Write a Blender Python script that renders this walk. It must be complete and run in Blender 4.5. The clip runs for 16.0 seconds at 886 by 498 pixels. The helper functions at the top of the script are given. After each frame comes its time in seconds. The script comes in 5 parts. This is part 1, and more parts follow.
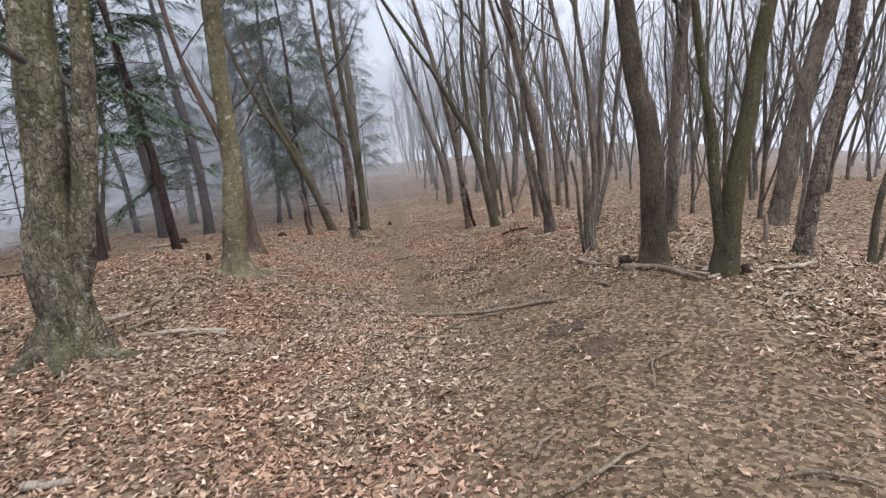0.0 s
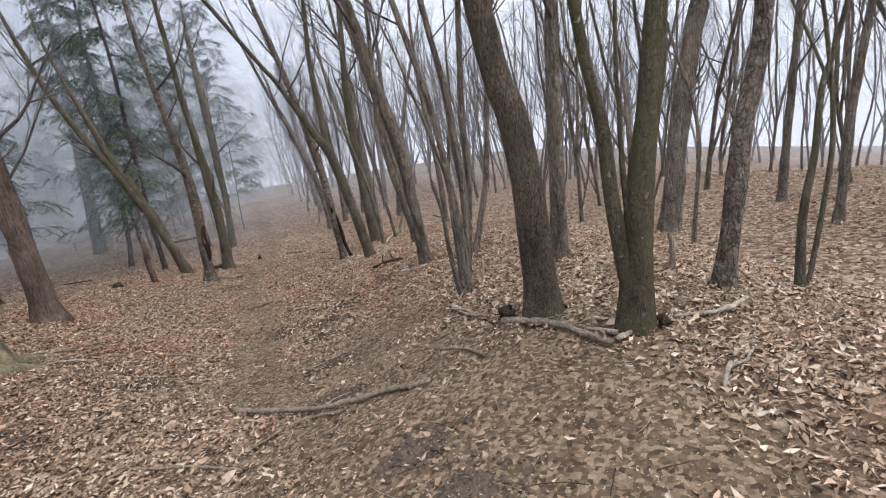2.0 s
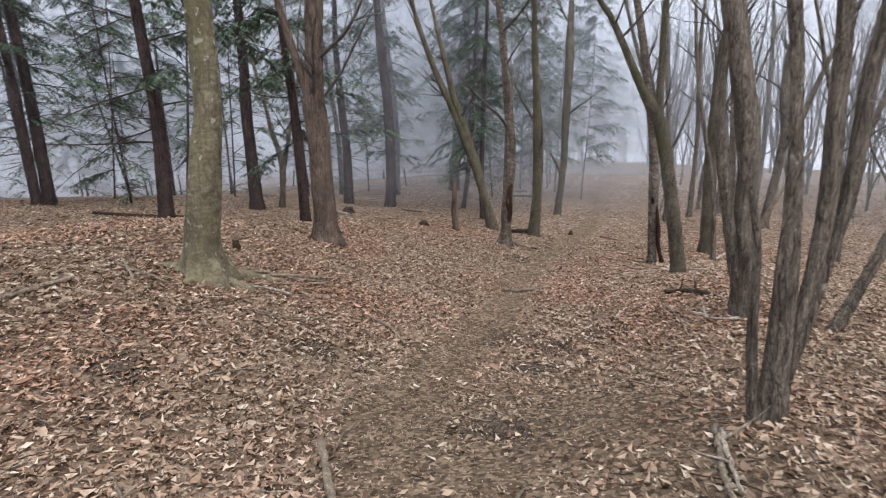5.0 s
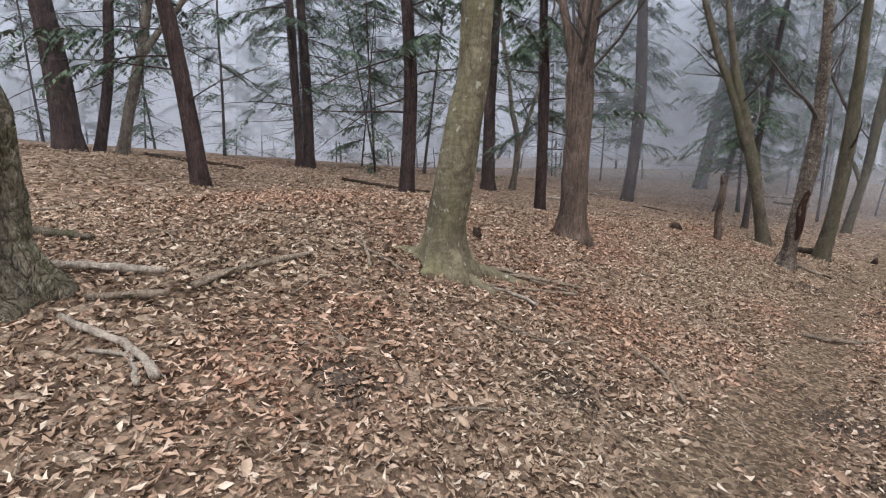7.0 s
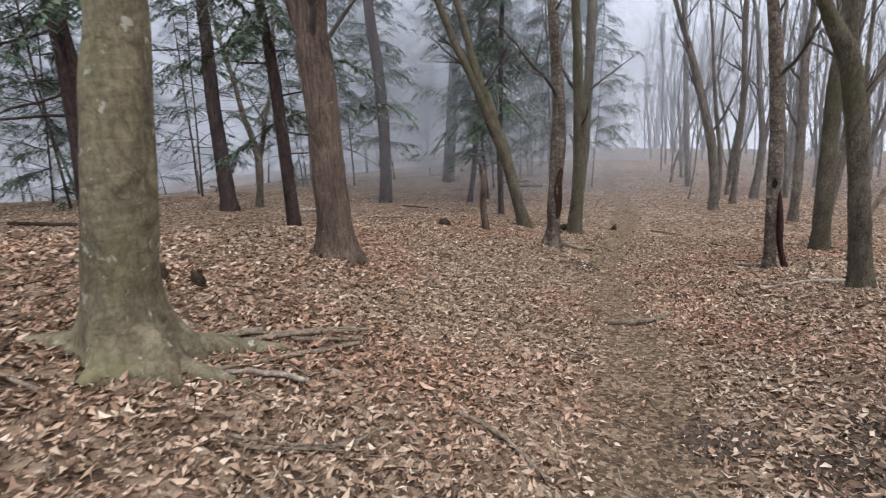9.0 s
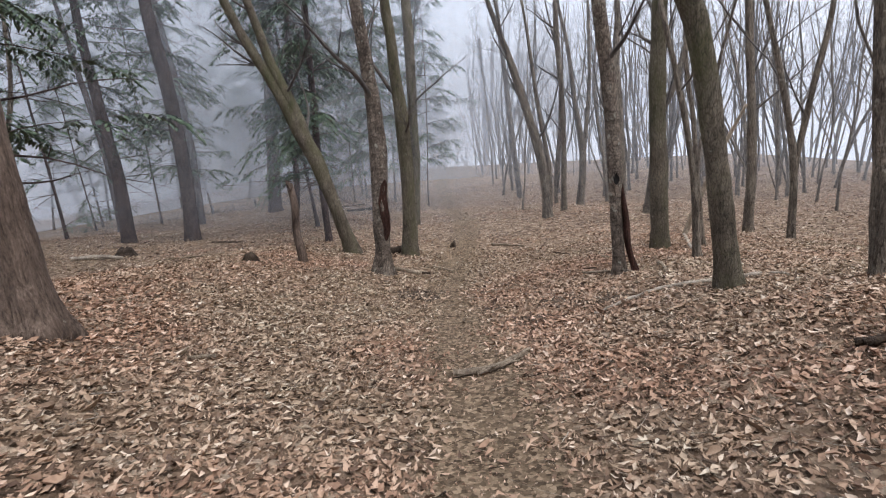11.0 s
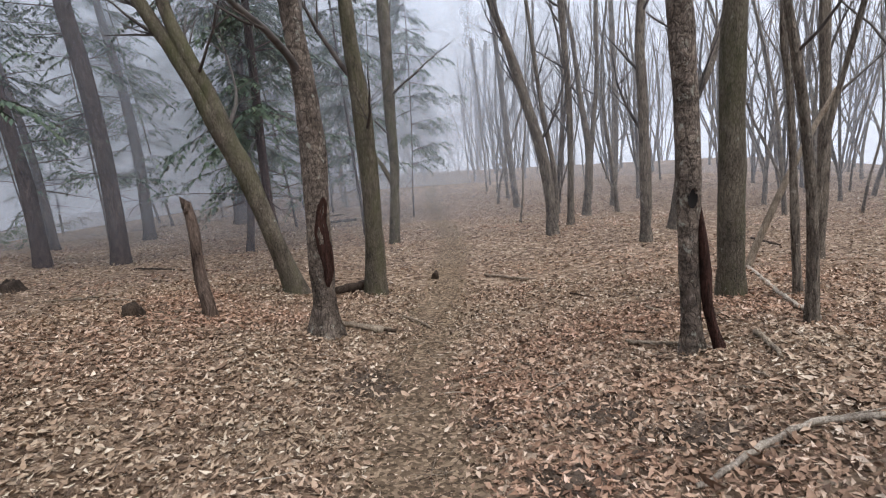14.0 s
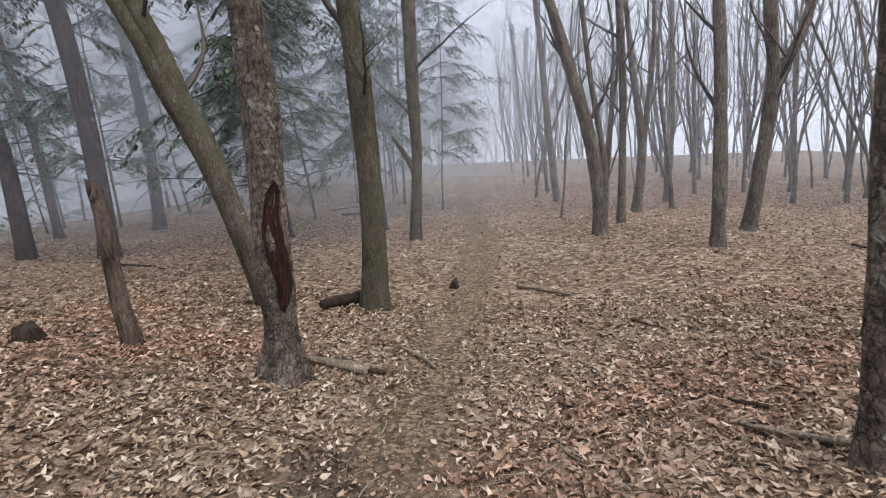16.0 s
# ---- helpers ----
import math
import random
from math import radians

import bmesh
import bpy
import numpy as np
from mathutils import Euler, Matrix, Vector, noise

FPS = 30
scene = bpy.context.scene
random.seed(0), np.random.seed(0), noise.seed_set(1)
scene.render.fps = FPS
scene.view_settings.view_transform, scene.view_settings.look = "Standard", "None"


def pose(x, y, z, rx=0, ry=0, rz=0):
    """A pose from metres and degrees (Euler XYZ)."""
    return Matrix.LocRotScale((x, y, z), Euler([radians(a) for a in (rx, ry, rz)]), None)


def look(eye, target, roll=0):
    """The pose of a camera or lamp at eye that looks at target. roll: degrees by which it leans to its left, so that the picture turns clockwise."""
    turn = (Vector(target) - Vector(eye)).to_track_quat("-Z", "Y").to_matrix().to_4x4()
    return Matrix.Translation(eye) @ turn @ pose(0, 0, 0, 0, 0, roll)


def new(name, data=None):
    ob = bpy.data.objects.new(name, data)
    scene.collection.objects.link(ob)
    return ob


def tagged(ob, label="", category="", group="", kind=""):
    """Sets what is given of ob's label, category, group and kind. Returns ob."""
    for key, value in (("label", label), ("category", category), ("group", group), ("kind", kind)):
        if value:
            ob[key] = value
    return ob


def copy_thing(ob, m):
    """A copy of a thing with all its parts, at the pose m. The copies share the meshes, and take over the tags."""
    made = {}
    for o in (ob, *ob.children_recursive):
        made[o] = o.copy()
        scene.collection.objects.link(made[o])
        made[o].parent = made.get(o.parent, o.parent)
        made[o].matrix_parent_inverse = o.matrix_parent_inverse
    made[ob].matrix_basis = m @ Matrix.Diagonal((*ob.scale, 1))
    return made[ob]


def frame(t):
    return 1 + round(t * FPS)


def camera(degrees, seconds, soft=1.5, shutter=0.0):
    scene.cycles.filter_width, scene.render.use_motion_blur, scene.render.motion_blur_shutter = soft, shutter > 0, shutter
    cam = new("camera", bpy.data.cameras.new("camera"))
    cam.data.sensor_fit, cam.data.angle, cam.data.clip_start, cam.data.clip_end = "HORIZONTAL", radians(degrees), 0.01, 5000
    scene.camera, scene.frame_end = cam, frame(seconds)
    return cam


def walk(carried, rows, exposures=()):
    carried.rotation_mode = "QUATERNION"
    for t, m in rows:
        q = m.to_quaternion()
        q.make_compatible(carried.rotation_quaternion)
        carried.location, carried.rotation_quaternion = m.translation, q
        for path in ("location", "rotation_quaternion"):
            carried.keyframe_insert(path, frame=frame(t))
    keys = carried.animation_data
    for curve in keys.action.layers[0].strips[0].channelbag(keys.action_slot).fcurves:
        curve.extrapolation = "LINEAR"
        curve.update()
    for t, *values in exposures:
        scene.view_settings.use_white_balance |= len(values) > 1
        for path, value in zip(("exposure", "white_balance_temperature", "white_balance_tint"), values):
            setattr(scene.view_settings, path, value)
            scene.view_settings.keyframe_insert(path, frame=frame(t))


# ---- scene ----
cam = camera(77.0, 16.0, soft=1.1, shutter=0.15)
PATH = [
    (0, (0.344, 0.133, 0.946), (0.2, 2.056, 0.417), -7.44),
    (0.5, (0.498, 0.588, 0.892), (0.494, 2.519, 0.371), -8.84),
    (1, (0.611, 1.06, 0.866), (0.74, 2.987, 0.347), -8.74),
    (1.5, (0.832, 1.543, 0.79), (1.02, 3.463, 0.263), -9.65),
    (2, (1.039, 2.013, 0.719), (1.245, 3.931, 0.188), -9.82),
    (2.5, (1.263, 2.479, 0.552), (1.516, 4.387, 0.01), -9.65),
    (3, (1.427, 2.959, 0.523), (1.659, 4.868, -0.027), -8.49),
    (3.5, (1.676, 3.382, 0.475), (1.73, 5.307, -0.067), -8.76),
    (4, (1.761, 3.789, 0.427), (1.538, 5.702, -0.115), -7.05),
    (4.5, (1.785, 4.181, 0.36), (1.166, 6.012, -0.153), -5.88),
    (5, (1.69, 4.57, 0.303), (0.73, 6.255, -0.187), -2.13),
    (5.2, (1.605, 4.707, 0.263), (0.547, 6.331, -0.227), -1.58),
    (7.3, (0.171, 5.383, 0.12), (-1.354, 6.564, -0.409), 0.08),
    (7.5, (-0.005, 5.475, 0.073), (-1.51, 6.681, -0.456), 0.37),
    (8, (-0.287, 5.791, -0.015), (-1.638, 7.172, -0.533), 0.04),
    (8.5, (-0.56, 6.194, -0.129), (-1.714, 7.744, -0.644), -1.13),
    (9, (-0.732, 6.712, -0.157), (-1.614, 8.431, -0.673), -3.49),
    (9.5, (-0.864, 7.207, -0.233), (-1.505, 9.034, -0.732), -3.49),
    (10, (-1.011, 7.651, -0.371), (-1.477, 9.537, -0.848), -4.71),
    (10.2, (-0.992, 7.8, -0.424), (-1.424, 9.694, -0.898), -5.07),
    (12.3, (-0.942, 9.868, -0.725), (-1.291, 11.783, -1.183), -5.37),
    (12.5, (-1.005, 10.049, -0.712), (-1.353, 11.963, -1.175), -5.37),
    (13, (-1.094, 10.54, -0.752), (-1.44, 12.457, -1.207), -5.06),
    (13.5, (-1.162, 11.0, -0.789), (-1.508, 12.917, -1.241), -5.36),
    (14, (-1.213, 11.49, -0.827), (-1.562, 13.406, -1.28), -5.47),
    (14.5, (-1.256, 11.987, -0.878), (-1.628, 13.899, -1.332), -5.29),
    (15, (-1.241, 12.503, -1.035), (-1.632, 14.409, -1.497), -5.22),
    (15.5, (-1.233, 12.973, -1.13), (-1.685, 14.866, -1.592), -5.49),
    (16, (-1.341, 13.43, -1.151), (-1.819, 15.315, -1.618), -5.11),
]
walk(cam, [(t, look(eye, target, roll)) for t, eye, target, roll in PATH])

# ---------------------------------------------------------------- world and light
world = bpy.data.worlds.new("overcast_sky")
scene.world = world
world.use_nodes = True
wt = world.node_tree
wt.nodes.clear()
w_out = wt.nodes.new("ShaderNodeOutputWorld")
w_bg = wt.nodes.new("ShaderNodeBackground")
w_sky = wt.nodes.new("ShaderNodeTexSky")
w_sky.sky_type = "NISHITA"
w_sky.sun_disc = False
w_sky.sun_elevation = radians(38)
w_sky.sun_rotation = radians(70)
w_sky.air_density, w_sky.dust_density = 1.0, 4.0
w_cloud = wt.nodes.new("ShaderNodeMix")
w_cloud.data_type = "RGBA"
w_cloud.inputs[0].default_value = 0.86
w_cloud.inputs[7].default_value = (8.9, 9.5, 11.0, 1)
wt.links.new(w_sky.outputs[0], w_cloud.inputs[6])
wt.links.new(w_cloud.outputs[2], w_bg.inputs[0])
w_bg.inputs[1].default_value = 0.175
wt.links.new(w_bg.outputs[0], w_out.inputs[0])

sun = new("overcast_sun", bpy.data.lights.new("overcast_sun", "SUN"))
sun.data.energy, sun.data.angle, sun.data.color = 2.8, radians(50), (1.0, 0.975, 0.94)
sun.matrix_world = look((10, 4, 22), (0, 10, -2))


# ---------------------------------------------------------------- materials
def nodes_of(name):
    m = bpy.data.materials.new(name)
    m.use_nodes = True
    nt = m.node_tree
    return m, nt, nt.nodes["Principled BSDF"]


def ramp(nt, fac, *stops):
    r = nt.nodes.new("ShaderNodeValToRGB")
    el = r.color_ramp.elements
    while len(el) < len(stops):
        el.new(0.5)
    for e, (p, c) in zip(el, stops):
        e.position, e.color = p, (*c, 1)
    nt.links.new(fac, r.inputs[0])
    return r.outputs[0]


def coords(nt, scale=(1, 1, 1), world_space=False):
    mp = nt.nodes.new("ShaderNodeMapping")
    mp.inputs["Scale"].default_value = scale
    if world_space:
        src = nt.nodes.new("ShaderNodeNewGeometry").outputs["Position"]
    else:
        src = nt.nodes.new("ShaderNodeTexCoord").outputs["Object"]
    nt.links.new(src, mp.inputs["Vector"])
    return mp.outputs[0]


def noise_tex(nt, vec, scale, detail=4, rough=0.6, distort=0.0):
    n = nt.nodes.new("ShaderNodeTexNoise")
    n.inputs["Scale"].default_value, n.inputs["Detail"].default_value = scale, detail
    n.inputs["Roughness"].default_value, n.inputs["Distortion"].default_value = rough, distort
    nt.links.new(vec, n.inputs["Vector"])
    return n.outputs[0]


def mix(nt, fac, a, b, how="MIX"):
    m = nt.nodes.new("ShaderNodeMix")
    m.data_type, m.blend_type = "RGBA", how
    for sock, v in ((m.inputs[0], fac), (m.inputs[6], a), (m.inputs[7], b)):
        if isinstance(v, (int, float)):
            sock.default_value = v
        elif isinstance(v, tuple):
            sock.default_value = (*v, 1)
        else:
            nt.links.new(v, sock)
    return m.outputs[2]


def bump(nt, bsdf, height, strength, dist):
    b = nt.nodes.new("ShaderNodeBump")
    b.inputs["Strength"].default_value, b.inputs["Distance"].default_value = strength, dist
    nt.links.new(height, b.inputs["Height"])
    nt.links.new(b.outputs[0], bsdf.inputs["Normal"])


def grey(k):
    return (k, k, k)


def bark(name, dark, light, grain=(16, 16, 4), depth=0.012, streaks=0.25, moss=None, moss_at=(0.55, 0.66), lichen=None, lichen_at=(0.62, 0.68), bands=0.0):
    """Bark: a net of cracks along the trunk between plates, weathered blotches, dashes across it, moss films and pale lichen spots."""
    m, nt, b = nodes_of(name)
    v = coords(nt, grain)
    warp = nt.nodes.new("ShaderNodeVectorMath")
    warp.operation = "MULTIPLY_ADD"
    wn = nt.nodes.new("ShaderNodeTexNoise")
    wn.inputs["Scale"].default_value, wn.inputs["Detail"].default_value = 0.9, 3
    nt.links.new(v, wn.inputs["Vector"])
    nt.links.new(wn.outputs["Color"], warp.inputs[0])
    warp.inputs[1].default_value = (1.6, 1.6, 1.6)
    nt.links.new(v, warp.inputs[2])
    cracks = []
    for scale, wide in ((1.5, 0.16), (3.6, 0.22)):
        vo = nt.nodes.new("ShaderNodeTexVoronoi")
        vo.feature = "DISTANCE_TO_EDGE"
        vo.inputs["Scale"].default_value = scale
        nt.links.new(warp.outputs[0], vo.inputs["Vector"])
        cracks.append(ramp(nt, vo.outputs["Distance"], (0.0, grey(0)), (wide, grey(1))))
    groove = mix(nt, 0.45, cracks[0], cracks[1])
    streak = noise_tex(nt, coords(nt, (34, 34, 4)), 1.0, 6, 0.75, 0.8)
    fine = noise_tex(nt, coords(nt, (70, 70, 34)), 1.0, 5, 0.75)
    plate = mix(nt, streaks, groove, ramp(nt, streak, (0.38, grey(0)), (0.62, grey(1))))
    base = mix(nt, plate, dark, light)
    blotch = noise_tex(nt, coords(nt, (1, 1, 0.6)), 3.2, 7, 0.68, 0.5)
    base = mix(nt, 0.9, base, ramp(nt, blotch, (0.32, (0.42, 0.39, 0.38)), (0.5, (0.95, 0.93, 0.9)), (0.68, (1.4, 1.38, 1.32))), "MULTIPLY")
    base = mix(nt, 0.75, base, ramp(nt, fine, (0.28, grey(0.4)), (0.72, grey(1.35))), "MULTIPLY")
    if bands:
        dash = noise_tex(nt, coords(nt, (4.5, 4.5, 16)), 1.0, 6, 0.7, 0.6)
        base = mix(nt, bands, base, ramp(nt, dash, (0.36, grey(0.3)), (0.5, grey(0.95)), (0.66, grey(1.9))), "MULTIPLY")
    if moss:
        film = mix(nt, 0.35, noise_tex(nt, coords(nt, (1, 1, 0.45)), 2.0, 6, 0.7, 0.4), fine)
        base = mix(nt, ramp(nt, film, (moss_at[0], grey(0)), (moss_at[1], grey(0.85))), base, moss)
    if lichen:
        spot = noise_tex(nt, coords(nt, (1, 1, 0.8)), 13.0, 6, 0.62, 0.3)
        base = mix(nt, ramp(nt, spot, (lichen_at[0], grey(0)), (lichen_at[1], grey(0.8))), base, lichen)
    nt.links.new(base, b.inputs["Base Color"])
    b.inputs["Roughness"].default_value = 0.92
    b.inputs["Specular IOR Level"].default_value = 0.15
    h = mix(nt, 0.3, mix(nt, 0.3, groove, streak), fine)
    h = mix(nt, 0.3, h, blotch)
    bump(nt, b, h, 1.0, depth * 2.4)
    return m


OLIVE, LICHEN = (0.075, 0.078, 0.034), (0.34, 0.335, 0.28)
BARK = {
    "oak": bark("ridged_brown_bark", (0.03, 0.023, 0.017), (0.215, 0.175, 0.135), (30, 30, 10), 0.016, 0.2, OLIVE, (0.54, 0.7), LICHEN, (0.68, 0.74)),
    "moss": bark("mossy_grey_bark", (0.04, 0.034, 0.026), (0.235, 0.20, 0.158), (22, 22, 7), 0.010, 0.3, OLIVE, (0.46, 0.62), LICHEN, (0.66, 0.73)),
    "bare": bark("pale_flaking_bark", (0.045, 0.037, 0.031), (0.33, 0.28, 0.23), (17, 17, 3.2), 0.02, 0.45, (0.13, 0.125, 0.075), (0.58, 0.72), (0.40, 0.36, 0.30), (0.62, 0.7)),
    "banded": bark("dark_banded_bark", (0.042, 0.033, 0.028), (0.25, 0.205, 0.17), (11, 11, 6), 0.014, 0.15, OLIVE, (0.6, 0.72), LICHEN, (0.6, 0.68), 0.5),
    "beech": bark("smooth_grey_green_bark", (0.115, 0.098, 0.065), (0.215, 0.19, 0.13), (4, 4, 2.6), 0.005, 0.15, (0.135, 0.13, 0.062), (0.5, 0.64), (0.38, 0.365, 0.30), (0.61, 0.66), 0.3),
    "old": bark("knotty_pale_mossy_bark", (0.05, 0.042, 0.03), (0.30, 0.265, 0.205), (9, 9, 5), 0.03, 0.15, (0.13, 0.128, 0.06), (0.47, 0.62), (0.40, 0.385, 0.31), (0.58, 0.66), 0.25),
    "mossy": bark("dark_bark_green_with_moss", (0.03, 0.025, 0.018), (0.17, 0.14, 0.105), (26, 26, 10), 0.010, 0.2, (0.082, 0.082, 0.034), (0.43, 0.60), LICHEN, (0.64, 0.71)),
    "brown": bark("fluted_red_brown_bark", (0.05, 0.036, 0.03), (0.20, 0.15, 0.122), (9, 9, 1.6), 0.012, 0.5, (0.12, 0.105, 0.07), (0.58, 0.72), LICHEN, (0.68, 0.74)),
    "conifer": bark("dark_reddish_bark", (0.022, 0.016, 0.016), (0.125, 0.088, 0.082), (22, 22, 3.0), 0.014, 0.5, (0.06, 0.058, 0.045), (0.6, 0.75)),
}
RED_WOOD = bark("bare_red_brown_heartwood", (0.022, 0.012, 0.010), (0.115, 0.055, 0.043), (30, 30, 1.6), 0.02, 0.7, (0.20, 0.125, 0.09), (0.6, 0.7))
DEAD_WOOD = bark("weathered_dead_wood", (0.15, 0.115, 0.085), (0.44, 0.365, 0.285), (40, 40, 3.0), 0.006, 0.6)
PALE_WOOD = bark("bleached_dead_wood", (0.27, 0.225, 0.18), (0.60, 0.53, 0.45), (40, 40, 3.0), 0.005, 0.6)
DARK_WOOD = bark("damp_rotten_wood", (0.025, 0.018, 0.014), (0.11, 0.08, 0.06), (34, 34, 3.0), 0.008, 0.5)


def twig_material():
    m, nt, b = nodes_of("thin_grey_brown_twigs")
    n = noise_tex(nt, coords(nt), 9.0)
    nt.links.new(ramp(nt, n, (0.3, (0.04, 0.033, 0.029)), (0.7, (0.105, 0.088, 0.076))), b.inputs["Base Color"])
    b.inputs["Roughness"].default_value = 0.9
    return m


TWIG = twig_material()


def litter_ground():
    """Soil with crumbled litter: browner and barer along the trail, tan where leaves lie."""
    m, nt, b = nodes_of("leaf_mould_and_soil")
    w = coords(nt, (1, 1, 1), True)
    crumbs = nt.nodes.new("ShaderNodeTexVoronoi")
    crumbs.inputs["Scale"].default_value = 34
    nt.links.new(w, crumbs.inputs["Vector"])
    crumbs2 = nt.nodes.new("ShaderNodeTexVoronoi")
    crumbs2.inputs["Scale"].default_value = 15
    nt.links.new(w, crumbs2.inputs["Vector"])
    sep = nt.nodes.new("ShaderNodeSeparateColor")
    nt.links.new(crumbs.outputs["Color"], sep.inputs[0])
    sep2 = nt.nodes.new("ShaderNodeSeparateColor")
    nt.links.new(crumbs2.outputs["Color"], sep2.inputs[0])
    big = noise_tex(nt, w, 0.9, 5, 0.6)
    fine = noise_tex(nt, w, 60, 4, 0.7)
    leafy = ramp(nt, sep2.outputs[0], (0.0, (0.09, 0.06, 0.042)), (0.45, (0.215, 0.15, 0.105)), (0.8, (0.35, 0.26, 0.187)), (1.0, (0.46, 0.37, 0.285)))
    leafy = mix(nt, 0.45, leafy, ramp(nt, sep.outputs[0], (0.0, (0.5, 0.46, 0.44)), (1.0, (1.2, 1.15, 1.1))), "MULTIPLY")
    soil = ramp(nt, sep.outputs[1], (0.0, (0.08, 0.056, 0.037)), (0.6, (0.205, 0.147, 0.098)), (1.0, (0.39, 0.29, 0.20)))
    soil = mix(nt, 0.5, soil, ramp(nt, fine, (0.3, (0.55, 0.53, 0.5)), (0.75, (1.1, 1.1, 1.1))), "MULTIPLY")
    att = nt.nodes.new("ShaderNodeAttribute")
    att.attribute_name = "trodden"
    add = nt.nodes.new("ShaderNodeMath")
    add.operation = "ADD"
    nt.links.new(att.outputs["Fac"], add.inputs[0])
    nt.links.new(big, add.inputs[1])
    fac = ramp(nt, add.outputs[0], (0.7, (0, 0, 0)), (1.0, (1, 1, 1)))
    base = mix(nt, fac, leafy, soil)
    base = mix(nt, 0.35, base, ramp(nt, big, (0.35, (0.6, 0.58, 0.56)), (0.62, (1.1, 1.1, 1.1))), "MULTIPLY")
    wet = nt.nodes.new("ShaderNodeAttribute")
    wet.attribute_name = "damp"
    wadd = nt.nodes.new("ShaderNodeMath")
    nt.links.new(wet.outputs["Fac"], wadd.inputs[0])
    nt.links.new(noise_tex(nt, w, 6.0, 5, 0.7), wadd.inputs[1])
    base = mix(nt, ramp(nt, wadd.outputs[0], (0.95, (0, 0, 0)), (1.35, (1, 1, 1))), base, (0.07, 0.05, 0.036))
    nt.links.new(base, b.inputs["Base Color"])
    b.inputs["Roughness"].default_value = 0.95
    b.inputs["Specular IOR Level"].default_value = 0.15
    h = mix(nt, 0.5, mix(nt, 0.5, sep2.outputs[1], sep.outputs[1]), fine)
    bump(nt, b, h, 1.0, 0.04)
    return m


def leaf_material(name, single=False):
    m, nt, b = nodes_of(name)
    if single:
        r = nt.nodes.new("ShaderNodeObjectInfo").outputs["Random"]
    else:
        r = nt.nodes.new("ShaderNodeNewGeometry").outputs["Random Per Island"]
    tone = ramp(nt, r, (0.0, (0.08, 0.052, 0.037)), (0.18, (0.17, 0.112, 0.076)), (0.4, (0.27, 0.182, 0.127)), (0.62, (0.37, 0.262, 0.185)),
                (0.88, (0.49, 0.378, 0.285)), (1.0, (0.66, 0.57, 0.47)))
    w = coords(nt, (1, 1, 1), True)
    patch = noise_tex(nt, w, 0.45, 4, 0.6)
    tone = mix(nt, 0.75, tone, ramp(nt, patch, (0.36, (1.04, 0.84, 0.77)), (0.5, (1.0, 0.96, 0.92)), (0.66, (0.86, 0.9, 0.85))), "MULTIPLY")
    spots = noise_tex(nt, w, 45, 3, 0.6)
    tone = mix(nt, 0.4, tone, ramp(nt, spots, (0.35, (0.55, 0.5, 0.47)), (0.6, (1.08, 1.08, 1.08))), "MULTIPLY")
    nt.links.new(tone, b.inputs["Base Color"])
    b.inputs["Roughness"].default_value = 0.72
    b.inputs["Specular IOR Level"].default_value = 0.3
    return m


def needle_material():
    m, nt, b = nodes_of("dark_green_needles")
    r = nt.nodes.new("ShaderNodeNewGeometry").outputs["Random Per Island"]
    n = noise_tex(nt, coords(nt, (1, 1, 1), True), 0.8)
    tone = ramp(nt, r, (0.0, (0.025, 0.045, 0.028)), (0.6, (0.045, 0.078, 0.045)), (1.0, (0.085, 0.115, 0.06)))
    tone = mix(nt, 0.5, tone, ramp(nt, n, (0.35, (0.7, 0.75, 0.75)), (0.65, (1.15, 1.15, 1.0))), "MULTIPLY")
    nt.links.new(tone, b.inputs["Base Color"])
    b.inputs["Roughness"].default_value = 0.6
    return m


def haze_sheet_material(name, amount, seed):
    """A haze sheet: part clear, part pale diffuse colour that stands in for mist; thicker over the valley side and torn
    into wisps.
    """
    m = bpy.data.materials.new(name)
    m.use_nodes = True
    nt = m.node_tree
    nt.nodes.clear()
    out = nt.nodes.new("ShaderNodeOutputMaterial")
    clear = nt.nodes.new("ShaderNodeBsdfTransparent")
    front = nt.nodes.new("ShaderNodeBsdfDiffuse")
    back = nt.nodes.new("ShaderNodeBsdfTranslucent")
    # haze put into the sheet's colour: pale blue-grey
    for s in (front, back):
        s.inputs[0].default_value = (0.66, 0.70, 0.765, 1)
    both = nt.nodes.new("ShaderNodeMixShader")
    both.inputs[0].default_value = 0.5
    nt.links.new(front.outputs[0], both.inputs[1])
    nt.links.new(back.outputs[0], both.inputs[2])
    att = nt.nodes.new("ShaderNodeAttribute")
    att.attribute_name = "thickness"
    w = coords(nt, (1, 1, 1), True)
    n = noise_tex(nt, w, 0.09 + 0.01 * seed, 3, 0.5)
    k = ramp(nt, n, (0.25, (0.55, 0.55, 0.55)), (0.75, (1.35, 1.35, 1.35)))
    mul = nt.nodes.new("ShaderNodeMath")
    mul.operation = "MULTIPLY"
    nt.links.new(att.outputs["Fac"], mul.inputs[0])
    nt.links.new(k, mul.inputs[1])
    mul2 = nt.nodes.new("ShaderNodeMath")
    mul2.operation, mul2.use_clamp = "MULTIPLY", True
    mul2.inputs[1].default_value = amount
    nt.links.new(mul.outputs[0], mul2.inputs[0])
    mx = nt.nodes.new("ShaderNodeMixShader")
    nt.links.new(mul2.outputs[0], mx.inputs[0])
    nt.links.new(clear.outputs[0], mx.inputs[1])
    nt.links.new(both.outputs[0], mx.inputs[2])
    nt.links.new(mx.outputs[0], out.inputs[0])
    return m


